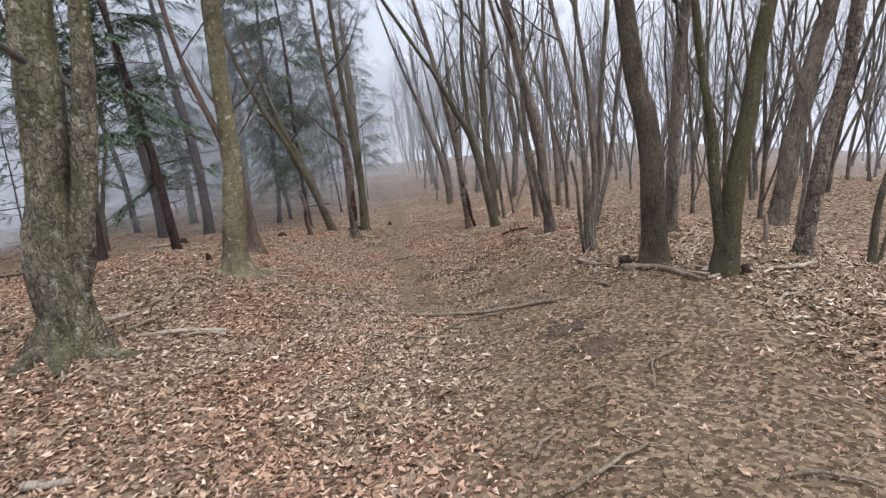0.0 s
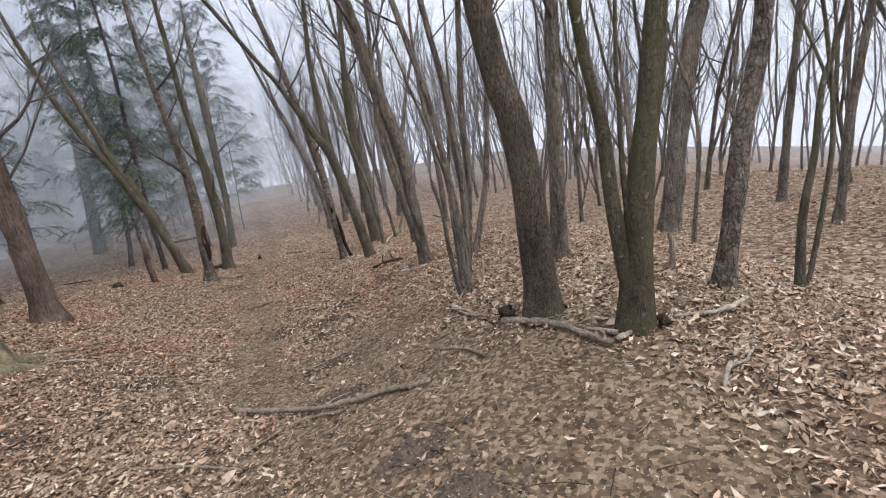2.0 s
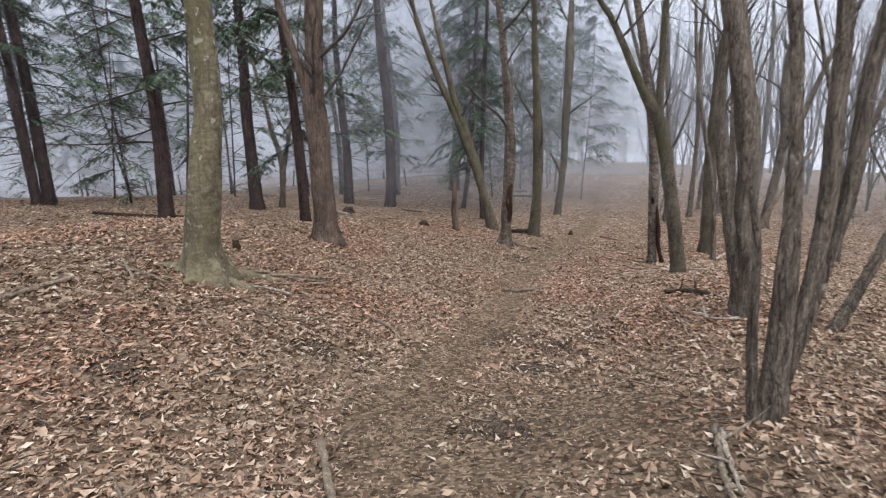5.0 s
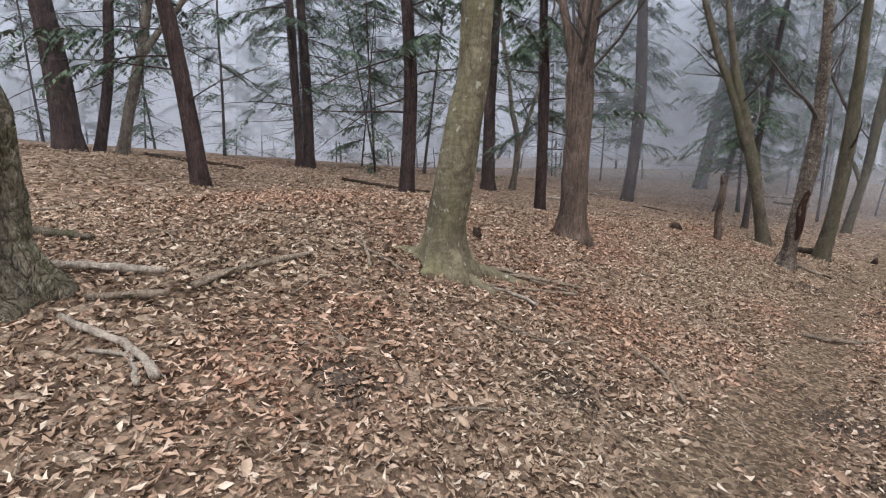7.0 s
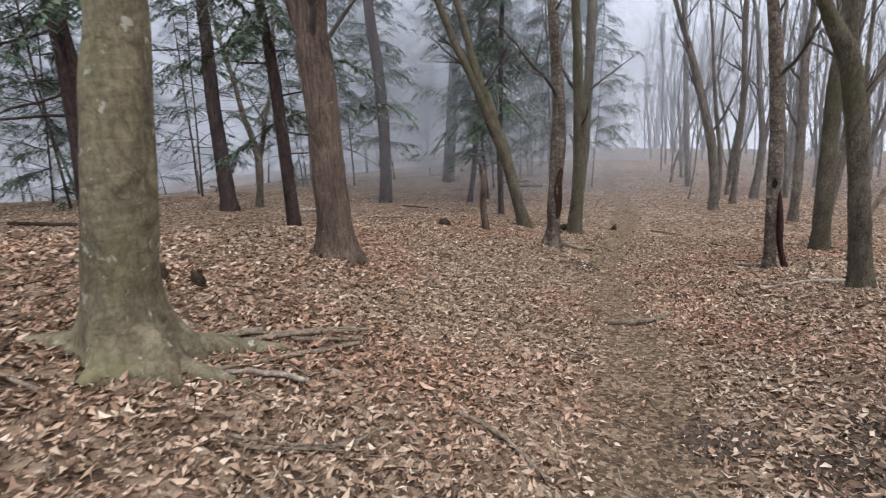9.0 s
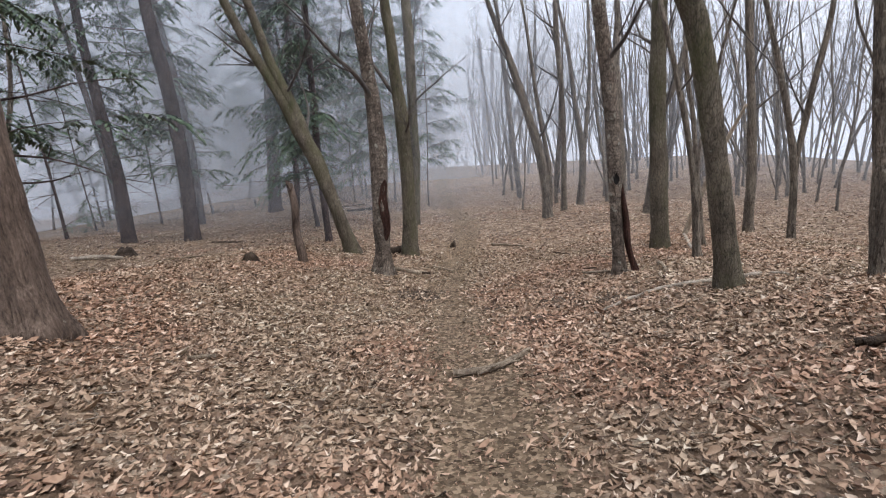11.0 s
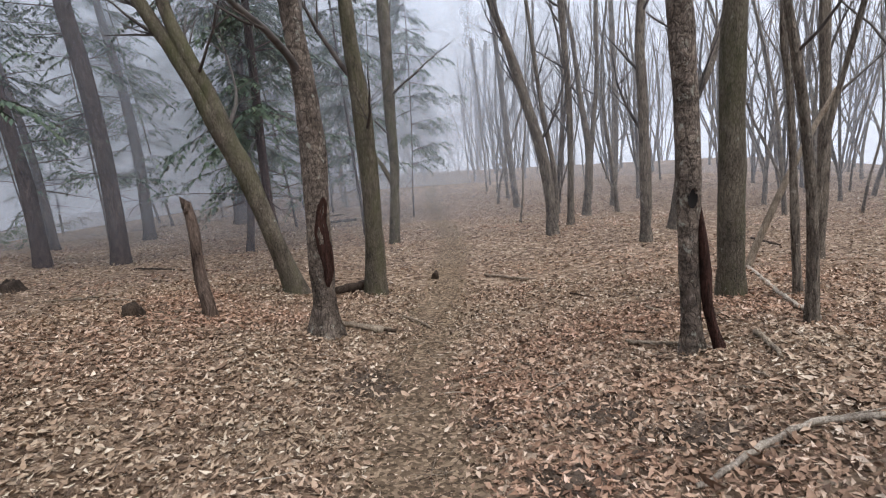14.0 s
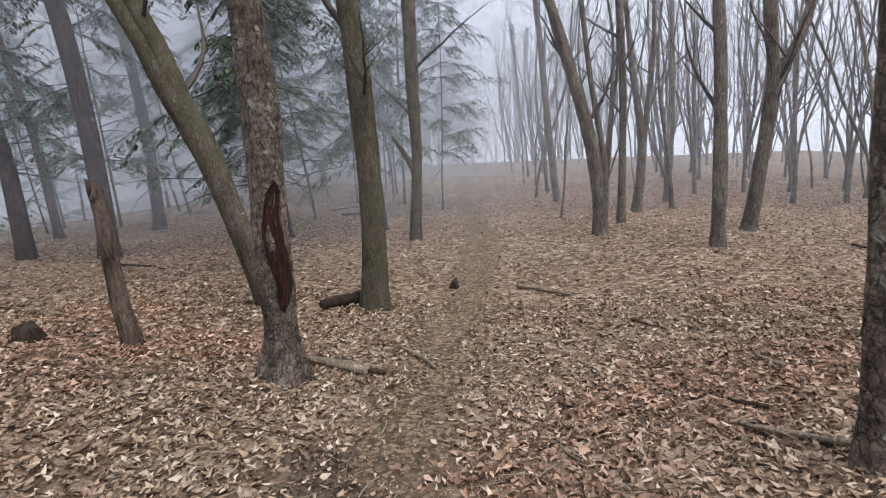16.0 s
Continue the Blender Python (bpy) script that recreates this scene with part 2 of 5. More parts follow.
def soil_material():
    m, nt, b = nodes_of("dark_turned_soil")
    n = noise_tex(nt, coords(nt, (1, 1, 1), True), 30)
    nt.links.new(ramp(nt, n, (0.3, (0.035, 0.024, 0.018)), (0.7, (0.13, 0.092, 0.064))), b.inputs["Base Color"])
    b.inputs["Roughness"].default_value = 0.95
    return m


DARK_SOIL = soil_material()
# near-black colour that stands in for the shade inside the knot hole
HOLLOW_SHADE, hollow_shade_nodes, hollow_shade_bsdf = nodes_of("painted_hollow_shade")
hollow_shade_bsdf.inputs["Base Color"].default_value = (0.008, 0.006, 0.005, 1)
hollow_shade_bsdf.inputs["Roughness"].default_value = 1.0
GROUND = litter_ground()
LEAF = leaf_material("dry_fallen_leaves")
LEAF_ONE = leaf_material("dry_fallen_leaf", True)
NEEDLE = needle_material()


# ---------------------------------------------------------------- mesh helpers
def mesh_of(name, verts, faces, material, smooth=True):
    me = bpy.data.meshes.new(name)
    me.from_pydata(verts, [], faces)
    if smooth:
        me.polygons.foreach_set("use_smooth", [True] * len(me.polygons))
    me.materials.append(material)
    me.update()
    return me


def part(name, me, parent, label=""):
    ob = new(name, me)
    ob.parent = parent
    if label:
        ob["label"] = label
    return ob


def smooth_line(ctrl, step):
    """A curve through control rows (x, y, z, r), resampled about every step metres."""
    c = [np.array(p, float) for p in ctrl]
    c = [2 * c[0] - c[1]] + c + [2 * c[-1] - c[-2]]
    out = []
    for i in range(1, len(c) - 2):
        a, b, d, e = c[i - 1], c[i], c[i + 1], c[i + 2]
        n = max(1, int(np.linalg.norm((d - b)[:3]) / step))
        for j in range(n):
            t = j / n
            p = 0.5 * ((2 * b) + (d - a) * t + (2 * a - 5 * b + 4 * d - e) * t * t + (3 * b - a - 3 * d + e) * t ** 3)
            out.append(p)
    out.append(c[-2])
    return out


def tube(verts, faces, line, sides, lump=0.0, flare=None, seed=0.0, cap=False):
    """A swept tube along rows (x, y, z, r), with lumps and, at its foot, root buttresses."""
    start = len(verts)
    n = len(line)
    up = Vector((0.3, 1, 0.1)).normalized()
    for i, p in enumerate(line):
        q = Vector(line[min(i + 1, n - 1)][:3]) - Vector(line[max(i - 1, 0)][:3])
        q.normalize()
        side = q.cross(up)
        if side.length < 1e-3:
            side = q.cross(Vector((1, 0, 0)))
        side.normalize()
        other = side.cross(q)
        for s in range(sides):
            a = 2 * math.pi * s / sides
            r = max(p[3], 0.0015)
            if lump:
                d = side * math.cos(a) + other * math.sin(a)
                v = Vector((p[0], p[1], p[2])) + d * r
                r *= 1 + lump * (noise.noise((v.x * 5 + seed, v.y * 5, v.z * 1.7)) + 0.5 * noise.noise((v.x * 14, v.y * 14 + seed, v.z * 5)))
                if lump > 0.18:
                    r *= 1 + 0.55 * lump * math.sin(3 * a + 2.2 * noise.noise((p[2] * 1.1, seed, 0)) + seed) + 0.4 * lump * noise.noise((math.cos(a) * 2.4, math.sin(a) * 2.4 + seed, p[2] * 2.2))
            if flare:
                count, height, spread = flare
                h = max(0.0, 1 - max(0.0, p[2]) / height)
                r *= 1 + spread * h * h * (0.45 + 0.55 * (0.5 + 0.5 * math.cos(count * a + seed)) ** 2)
            o = side * (math.cos(a) * r) + other * (math.sin(a) * r)
            verts.append((p[0] + o.x, p[1] + o.y, p[2] + o.z))
    for i in range(n - 1):
        for s in range(sides):
            a, b = start + i * sides + s, start + i * sides + (s + 1) % sides
            faces.append((a, b, b + sides, a + sides))
    if cap:
        faces.append(tuple(start + (n - 1) * sides + s for s in range(sides)))
        faces.append(tuple(start + s for s in reversed(range(sides))))


# ---------------------------------------------------------------- the lie of the land
PLANE = (-0.6896, -0.02753, -0.13349)
SWELLS = [-0.005, 0.001, 0.004, 0.027, 0.075, 0.105, 0.058, -0.006, 0.032, 0.082, -0.051, 0.107, -0.136, -0.084, 0.064, -0.246, 0.17, 0.039, -0.096, 0.441, -0.417, 0.047, 0.707, -0.361, 0.05, -0.013, 0.367, 0.381, -0.606, -0.179, 0.347, -0.221, -0.002, 0.163, 0.25, -0.275, -0.179, 0.347, 0.284, -0.068, -0.042, -0.172, 0.227, -0.189, -0.17, 0.147, -0.072, -0.134, -0.043, -0.101, 0.209, -0.225, -0.14, 0.243, 0.013, -0.163, -0.068, -0.012, -0.002, -0.133, -0.007, 0.085, -0.09, -0.142, -0.066, 0.018, -0.049, 0.035, 0.144, 0.143, 0.061, 0.002]
SWELL_X, SWELL_Y, SWELL_WIDTH = (-12.5, -9, -5.5, -3, -1, 1, 3, 6), (-1, 3, 6, 9, 12, 15, 18, 22, 27), 2.3
CENTRES = [(a, b) for b in SWELL_Y for a in SWELL_X]
TRAIL = ((2.6, -6), (2.2, 0), (2.0, 3.7), (1.5, 5.2), (0.4, 6.3), (-0.6, 7.6), (-1.0, 9.6), (-1.3, 11.4), (-1.75, 13.2), (-2.4, 16.0), (-2.75, 19.5), (-3.4, 25), (-5.2, 33), (-7.4, 43), (-9, 55))


def height(x, y):
    x, y = np.asarray(x, float), np.asarray(y, float)
    z = PLANE[0] + PLANE[1] * x + PLANE[2] * y
    for (a, b), h in zip(CENTRES, SWELLS):
        z = z + h * np.exp(-((x - a) ** 2 + (y - b) ** 2) / (2 * SWELL_WIDTH ** 2))
    left, right, far = np.maximum(0, -15 - x), np.maximum(0, x - 13), np.clip(y - 26, 0, 32)
    behind = np.maximum(0, -2 - y)
    z = z - 0.012 * left ** 2 / (1 + 0.12 * left) - 0.03 * right ** 2 / (1 + 0.2 * right) + 0.125 * far ** 2 / (far + 10)
    return z - 0.05 * behind ** 2 / (1 + 0.3 * behind)


def trail_distance(x, y):
    x, y = np.asarray(x, float), np.asarray(y, float)
    best = np.full(x.shape, 1e9)
    for (ax, ay), (bx, by) in zip(TRAIL, TRAIL[1:]):
        dx, dy = bx - ax, by - ay
        t = np.clip(((x - ax) * dx + (y - ay) * dy) / (dx * dx + dy * dy), 0, 1)
        best = np.minimum(best, np.hypot(x - ax - t * dx, y - ay - t * dy))
    return best


def trodden(x, y):
    """How bare the ground is: the trail, and the worn hollow beside the first trees."""
    d = trail_distance(x, y)
    bare = np.exp(-(d / 0.40) ** 2) * np.clip(1.35 - np.asarray(y, float) * 0.03, 0.7, 1.1)
    patch = np.sin(np.asarray(x) * 4.1 + np.asarray(y) * 1.3) * np.sin(np.asarray(y) * 2.7 - np.asarray(x) * 1.9)
    bare = bare * (1 + 0.18 * patch)
    bare = np.maximum(bare, 1.15 * np.exp(-(((np.asarray(x) - 1.35) / 1.25) ** 4 + ((np.asarray(y) - 3.9) / 2.2) ** 4)))
    bare = np.maximum(bare, 0.74 * (1 + 0.25 * patch) * np.exp(-(((np.asarray(x) - 0.75) / 1.15) ** 4 + ((np.asarray(y) - 7.0) / 2.6) ** 4)))
    return bare


DAMP = ((1.0, 4.87, 0.24, 300), (1.19, 4.33, 0.26, 320), (0.43, 6.33, 0.35, 160), (-0.73, 10.12, 0.25, 130), (-2.34, 6.68, 0.4, 200), (0.24, 7.8, 0.4, 200), (-1.92, 8.33, 0.4, 130),
        (-0.59, 10.24, 0.4, 320), (-0.02, 10.0, 0.35, 220), (-1.09, 14.21, 0.35, 220), (-0.82, 15.05, 0.4, 200), (-2.73, 15.69, 0.35, 140), (-1.62, 15.12, 0.2, 80), (-0.38, 14.62, 0.35, 200),
        (-2.85, 15.99, 0.3, 120), (1.93, 6.4, 0.09, 110), (-0.06, 9.35, 0.35, 140), (0.26, 10.43, 0.4, 140))


def damp(x, y):
    """Where the soil has been turned up dark."""
    x, y = np.asarray(x, float), np.asarray(y, float)
    d = np.zeros(x.shape)
    for a, b, s, _ in DAMP:
        d = np.maximum(d, 0.8 * np.exp(-(((x - a) / (0.9 * s)) ** 2 + ((y - b) / (0.7 * s)) ** 2)))
    return d


def rough(x, y):
    return np.array([0.035 * noise.noise((a * 0.9, b * 0.9, 0)) + 0.02 * noise.noise((a * 3.1, b * 3.1, 4)) + 0.01 * noise.noise((a * 9, b * 9, 7))
                     for a, b in zip(np.ravel(x), np.ravel(y))]).reshape(np.shape(x))


def z_at(x, y):
    return float(height(x, y)) + float(rough(np.array([x]), np.array([y]))[0])


def axis(lo, near_lo, near_hi, hi, fine, grow):
    a = list(np.arange(near_lo, near_hi, fine))
    s = fine
    while a[-1] < hi:
        s *= grow
        a.append(a[-1] + s)
    s = fine
    while a[0] > lo:
        s *= grow
        a.insert(0, a[0] - s)
    return np.array(a)


def build_ground():
    xs, ys = axis(-700, -9, 7, 700, 0.10, 1.12), axis(-300, 1, 24, 900, 0.10, 1.12)
    gx, gy = np.meshgrid(xs, ys)
    gz = height(gx, gy) + rough(gx, gy)
    verts = np.stack([gx, gy, gz], -1).reshape(-1, 3)
    w, h = len(xs), len(ys)
    i = (np.arange(h - 1)[:, None] * w + np.arange(w - 1)[None]).ravel()
    faces = np.stack([i, i + 1, i + w + 1, i + w], -1)
    me = mesh_of("ground", verts.tolist(), faces.tolist(), GROUND)
    att = me.attributes.new("trodden", "FLOAT", "POINT")
    att.data.foreach_set("value", trodden(gx, gy).ravel().astype(np.float32))
    att = me.attributes.new("damp", "FLOAT", "POINT")
    att.data.foreach_set("value", damp(gx, gy).ravel().astype(np.float32))
    return tagged(new("ground", me), "brown forest floor of soil and crumbled leaves", "ground", kind="structure")


ground = build_ground()


# ---------------------------------------------------------------- trees
KINDS = {
    "oak": ("bare_tree", "leafless tree with dark ridged brown bark"),
    "moss": ("bare_tree", "leafless tree with brown bark patched with green moss"),
    "bare": ("bare_tree", "leafless tree with pale grey-brown flaking bark"),
    "banded": ("bare_tree", "leafless tree with dark bark banded by pale lenticels"),
    "old": ("bare_tree", "old leafless tree with knotty pale mossy bark"),
    "mossy": ("bare_tree", "leafless tree with dark bark green with moss"),
    "brown": ("bare_tree", "leafless tree with fluted red-brown bark"),
    "beech": ("bare_tree", "leafless beech with smooth grey-green bark"),
    "conifer": ("conifer", "tall conifer with dark reddish bark and drooping green sprays"),
}


def limb_line(start, direction, length, radius, rng, rise=0.2, wander=0.16, bits=7):
    """A branch that wanders and turns upward, thinning to its tip."""
    p, d = Vector(start), Vector(direction).normalized()
    line = []
    for i in range(bits + 1):
        t = i / bits
        line.append((p.x, p.y, p.z, radius * (1 - 0.86 * t)))
        d = (d + Vector((rng.uniform(-1, 1), rng.uniform(-1, 1), rng.uniform(-0.7, 0.9))) * wander + Vector((0, 0, rise / bits))).normalized()
        p = p + d * (length / bits)
    return line


def twigs_on(verts, faces, line, rng, count, length, depth):
    """Side shoots along a branch, each with its own finer shoots."""
    for _ in range(count):
        i = rng.randint(max(1, len(line) // 4), len(line) - 1)
        a, b = Vector(line[i - 1][:3]), Vector(line[i][:3])
        along = (b - a).normalized()
        side = along.cross(Vector((rng.uniform(-1, 1), rng.uniform(-1, 1), rng.uniform(-1, 1))))
        if side.length < 0.05:
            continue
        d = (along * rng.uniform(0.5, 1.1) + side.normalized() * rng.uniform(0.5, 1.0) + Vector((0, 0, 0.25))).normalized()
        r = max(0.0032, line[i][3] * rng.uniform(0.4, 0.6))
        ln = limb_line(b, d, length * rng.uniform(0.5, 1.2), r, rng, 0.35, 0.2, 4)
        tube(verts, faces, ln, 4 if r > 0.012 else 3)
        if depth > 1:
            twigs_on(verts, faces, ln, rng, 3, length * 0.55, depth - 1)


def extend(stem, top, rng, wander):
    """Carries a stem on above its known length, thinning, to the tree's top."""
    a, b = np.array(stem[-2], float), np.array(stem[-1], float)
    d = Vector((b - a)[:3]).normalized()
    p, r = Vector(b[:3]), b[3]
    rows = list(stem)
    n = max(2, int((top - p.z) / 1.1))
    for i in range(n):
        d = (d + Vector((rng.uniform(-1, 1), rng.uniform(-1, 1), 0)) * wander + Vector((0, 0, 0.12))).normalized()
        p = p + d * ((top - stem[-1][2]) / n)
        rows.append((p.x, p.y, p.z, r * (1 - 0.9 * (i + 1) / n)))
    return rows


def spray_mesh(verts, faces, base, d, length, rng, droop):
    """One conifer branch's flat spray: a drooping fan of many short leaflets."""
    p = Vector(base)
    d = Vector(d).normalized()
    n = int(length / 0.055)
    for i in range(n):
        t = i / n
        d = (d + Vector((rng.uniform(-0.06, 0.06), rng.uniform(-0.06, 0.06), -droop / n))).normalized()
        p = p + d * (length / n)
        side = d.cross(Vector((0, 0, 1)))
        if side.length < 0.05:
            continue
        side.normalize()
        for s in (-1, 1):
            if rng.random() < 0.2:
                continue
            ln = (0.10 * (1 - 0.5 * t) + 0.035) * rng.uniform(0.6, 1.3)
            tip = (side * s + d * rng.uniform(0.3, 0.9) + Vector((0, 0, rng.uniform(-0.45, 0.05)))).normalized()
            wd = tip.cross(Vector((0, 0, 1))).normalized() * ln * rng.uniform(0.16, 0.26)
            sag = Vector((0, 0, -ln * 0.2))
            k = len(verts)
            a, b, c = p, p + tip * ln * 0.5, p + tip * ln + sag
            verts.extend([tuple(a), tuple(b + wd), tuple(b - wd), tuple(c)])
            faces.append((k, k + 2, k + 3, k + 1))
            if rng.random() < 0.6:
                k = len(verts)
                q = p + tip * ln * rng.uniform(0.3, 0.7)
                t2 = (tip + d * rng.uniform(-0.6, 1.0) + Vector((0, 0, rng.uniform(-0.5, 0)))).normalized()
                w2 = t2.cross(Vector((0, 0, 1))).normalized() * ln * 0.10
                verts.extend([tuple(q), tuple(q + t2 * ln * 0.3 + w2), tuple(q + t2 * ln * 0.3 - w2), tuple(q + t2 * ln * 0.6)])
                faces.append((k, k + 2, k + 3, k + 1))


tree_count = [0]
TRUNK_SIDES = 28


def grow(kind, stems, near=1.0, top=None, label="", foliage=1.0, snapped=(), foot=0.38, lump=None, low=1.9):
    """A tree at the origin: trunk and further stems, limbs, twigs, and needles on a conifer."""
    tree_count[0] += 1
    seed = tree_count[0] * 3.7
    rng = random.Random(tree_count[0] * 11)
    name, text = KINDS[kind]
    root = tagged(new(name), label or text, "tree")
    main = list(stems[0])
    first = main[0]
    main[0] = (first[0], first[1], -0.12, min(first[3], main[1][3] * 1.18))
    if main[1][2] < 0.15:
        main.pop(1)
    height_all = top or (rng.uniform(11, 14) if kind == "conifer" else rng.uniform(9.5, 12.5))
    sides = TRUNK_SIDES if near > 0.8 else 12 if near > 0.4 else 8
    step = 0.07 if near > 0.8 else 0.2 if near > 0.4 else 0.45
    twig_v, twig_f = [], []
    leaf_v, leaf_f = [], []
    lines = []
    for i, s in enumerate([main] + [list(q) for q in stems[1:]]):
        broken = i in snapped
        if i:
            x, y, z, r = s[0]
            at = max(0.0, z - 0.35)
            mx, my = (float(np.interp(at, [q[2] for q in main], [q[k] for q in main])) for k in (0, 1))
            s = [(mx + 0.3 * (x - mx), my + 0.3 * (y - my), at, r * 0.85)] + s
        full = s if broken else extend(s, height_all * (1 if i == 0 else rng.uniform(0.75, 0.95)), rng, 0.05 if kind == "conifer" else 0.12)
        line = smooth_line(full, step)
        if i == 0:
            line = [(*p[:3], p[3]) for p in line]
        v, f = [], []
        flare = (rng.choice((4, 5, 6)), 0.42 if kind != "conifer" else 0.3, foot) if i == 0 else None
        tube(v, f, line, sides if i == 0 else max(8, sides - 4), lump or {"bare": 0.2, "moss": 0.14, "banded": 0.17, "brown": 0.15}.get(kind, 0.08), flare, seed + i, cap=broken)
        part("trunk" if i == 0 else "stem", mesh_of("trunk", v, f, BARK[kind]), root)
        lines.append(line)
    for line in lines:
        tall = [p for p in line if p[2] > (min(1.3, low) if kind == "conifer" else 2.2)]
        if len(tall) < 4:
            continue
        if kind == "conifer":
            n = int(46 * foliage * (0.6 + 0.4 * near))
            for j in range(n):
                p = tall[min(len(tall) - 1, int(len(tall) * (j + rng.random()) / n))]
                a = rng.uniform(0, 2 * math.pi)
                up = p[2] / height_all
                length = (2.9 - 1.7 * up) * rng.uniform(0.35, 1.1)
                ln = limb_line(p[:3], (math.cos(a), math.sin(a), rng.uniform(-0.45, 0.45)), length, 0.010 + 0.012 * rng.random(), rng, -0.35, 0.16, 7)
                tube(twig_v, twig_f, ln, 4)
                green = p[2] > low and rng.random() < min(0.95, 0.26 + 0.2 * (p[2] - low)) * foliage
                if green:
                    for q in ln[1:]:
                        for _ in range(3 if near > 0.5 else 2):
                            b = a + rng.uniform(-1.2, 1.2)
                            spray_mesh(leaf_v, leaf_f, q[:3], (math.cos(b), math.sin(b), rng.uniform(-0.6, 0.1)), rng.uniform(0.3, 0.75), rng, 0.7)
                else:
                    twigs_on(twig_v, twig_f, ln, rng, 3, 0.45, 1)
            for _ in range(26):
                p, a = rng.choice(tall[:max(4, len(tall) * 2 // 3)]), rng.uniform(0, 2 * math.pi)
                ln = limb_line(p[:3], (math.cos(a), math.sin(a), rng.uniform(-0.3, 0.35)), rng.uniform(0.5, 2.2), rng.uniform(0.006, 0.014), rng, -0.2, 0.2, 6)
                tube(twig_v, twig_f, ln, 3)
                twigs_on(twig_v, twig_f, ln, rng, 4, 0.5, 1)
        else:
            n = int((12 if near > 0.4 else 9) * (1.0 if line is lines[0] else 0.6))
            for j in range(n):
                k = int(len(tall) * (j + rng.random()) / n * 0.98)
                p = tall[min(len(tall) - 2, k)]
                a = rng.uniform(0, 2 * math.pi)
                length = rng.uniform(1.0, 3.2) * (1 - 0.45 * p[2] / height_all)
                r = min(p[3] * 0.5, 0.05) * rng.uniform(0.5, 1.0)
                ln = limb_line(p[:3], (math.cos(a), math.sin(a), rng.uniform(0.5, 1.5)), length, r, rng, 0.4, 0.18, 7)
                bv, bf = ([], []) if near > 0.5 else (twig_v, twig_f)
                tube(bv, bf, ln, 6 if near > 0.8 else 4)
                twigs_on(bv, bf, ln, rng, 8 if near > 0.4 else 5, length * 0.5, 2)
                if near > 0.5:
                    part("branch", mesh_of("branch", bv, bf, TWIG), root)
    if twig_v:
        tagged(part("crown", mesh_of("crown", twig_v, twig_f, TWIG if kind != "conifer" else BARK["conifer"]), root), kind="stuff")
    if leaf_v:
        tagged(part("foliage", mesh_of("foliage", leaf_v, leaf_f, NEEDLE, False), root, "drooping dark green needle sprays"), kind="stuff")
    return root


def tree(kind, x, y, *stems, label="", foliage=1.0, broken=(), foot=0.38, lump=None, scale=1.0):
    gap = math.hypot(x + 0.5, y - max(2.0, min(13.0, y)))
    gap = math.hypot(gap, max(0.0, y - 13))
    slim = scale * {"moss": 0.84, "bare": 0.82, "mossy": 0.86, "banded": 0.86, "conifer": 0.9}.get(kind, 1.0)
    stems = [[(scale * a, scale * b, scale * c, slim * r) for a, b, c, r in stem] for stem in stems]
    t = grow(kind, stems, 1.0 if gap < 7 else 0.6 if gap < 13 else 0.3, label=label, foliage=foliage, snapped=broken, foot=foot, lump=lump)
    t.matrix_basis = Matrix.Translation((x, y, z_at(x, y)))
    return t


old_tree = tree('old', -3.82, 5.08, [(0.01, 0.00, 0.28, 0.266), (0.09, 0.01, 0.83, 0.229), (0.25, 0.02, 1.63, 0.204), (0.46, 0.03, 2.52, 0.187), (0.56, 0.04, 3.20, 0.168)], [(0.27, 0.02, 0.80, 0.136), (0.48, 0.04, 1.33, 0.117), (0.76, 0.06, 2.23, 0.101), (0.98, 0.07, 3.15, 0.072)], label='old twin-stemmed mossy tree with spreading roots', foot=0.6, lump=0.24)
beech = tree('beech', -3.55, 8.44, [(-0.03, -0.01, 0.13, 0.216), (0.01, 0.01, 0.42, 0.180), (0.07, 0.04, 0.76, 0.166), (0.15, 0.08, 1.29, 0.150), (0.23, 0.12, 1.76, 0.129)], foot=0.85, scale=1.06)
tree('brown', -4.71, 11.77, [(-0.00, 0.00, -0.00, 0.259), (0.00, 0.00, 0.64, 0.201), (-0.00, 0.00, 1.48, 0.183), (-0.02, -0.01, 2.17, 0.186), (-0.00, -0.01, 2.60, 0.159)], [(-0.02, -0.01, 2.26, 0.093), (-0.11, -0.03, 2.48, 0.082), (-0.21, -0.06, 2.87, 0.067)], foot=0.5)
tree('conifer', -8.27, 15.02, [(-0.00, 0.00, -0.02, 0.167), (-0.00, 0.00, 1.45, 0.129), (-0.01, -0.01, 2.91, 0.120), (-0.10, -0.03, 4.11, 0.099)], foliage=1.4)
tree('moss', -4.83, 18.88, [(0.06, 0.02, 0.05, 0.185), (-0.17, -0.04, 0.84, 0.156), (-0.40, -0.07, 1.77, 0.169), (-0.63, -0.11, 2.37, 0.174), (-0.85, -0.16, 2.96, 0.139), (-1.13, -0.20, 3.60, 0.120), (-1.46, -0.27, 4.31, 0.102)], [(-0.59, -0.11, 2.37, 0.141), (-0.73, -0.14, 2.95, 0.122), (-1.00, -0.18, 3.67, 0.112), (-1.14, -0.20, 4.28, 0.094)], label='strongly leaning forked leafless tree with mossy bark')
scarred_tree = tree('banded', -3.64, 17.06, [(-0.01, 0.00, 0.06, 0.220), (0.03, 0.01, 0.58, 0.149), (0.10, 0.02, 1.55, 0.160), (0.14, 0.03, 2.36, 0.147), (0.13, 0.02, 2.97, 0.125), (0.11, 0.02, 3.35, 0.115)], label='leafless tree with a long dark red scar of bare wood', foot=0.6)
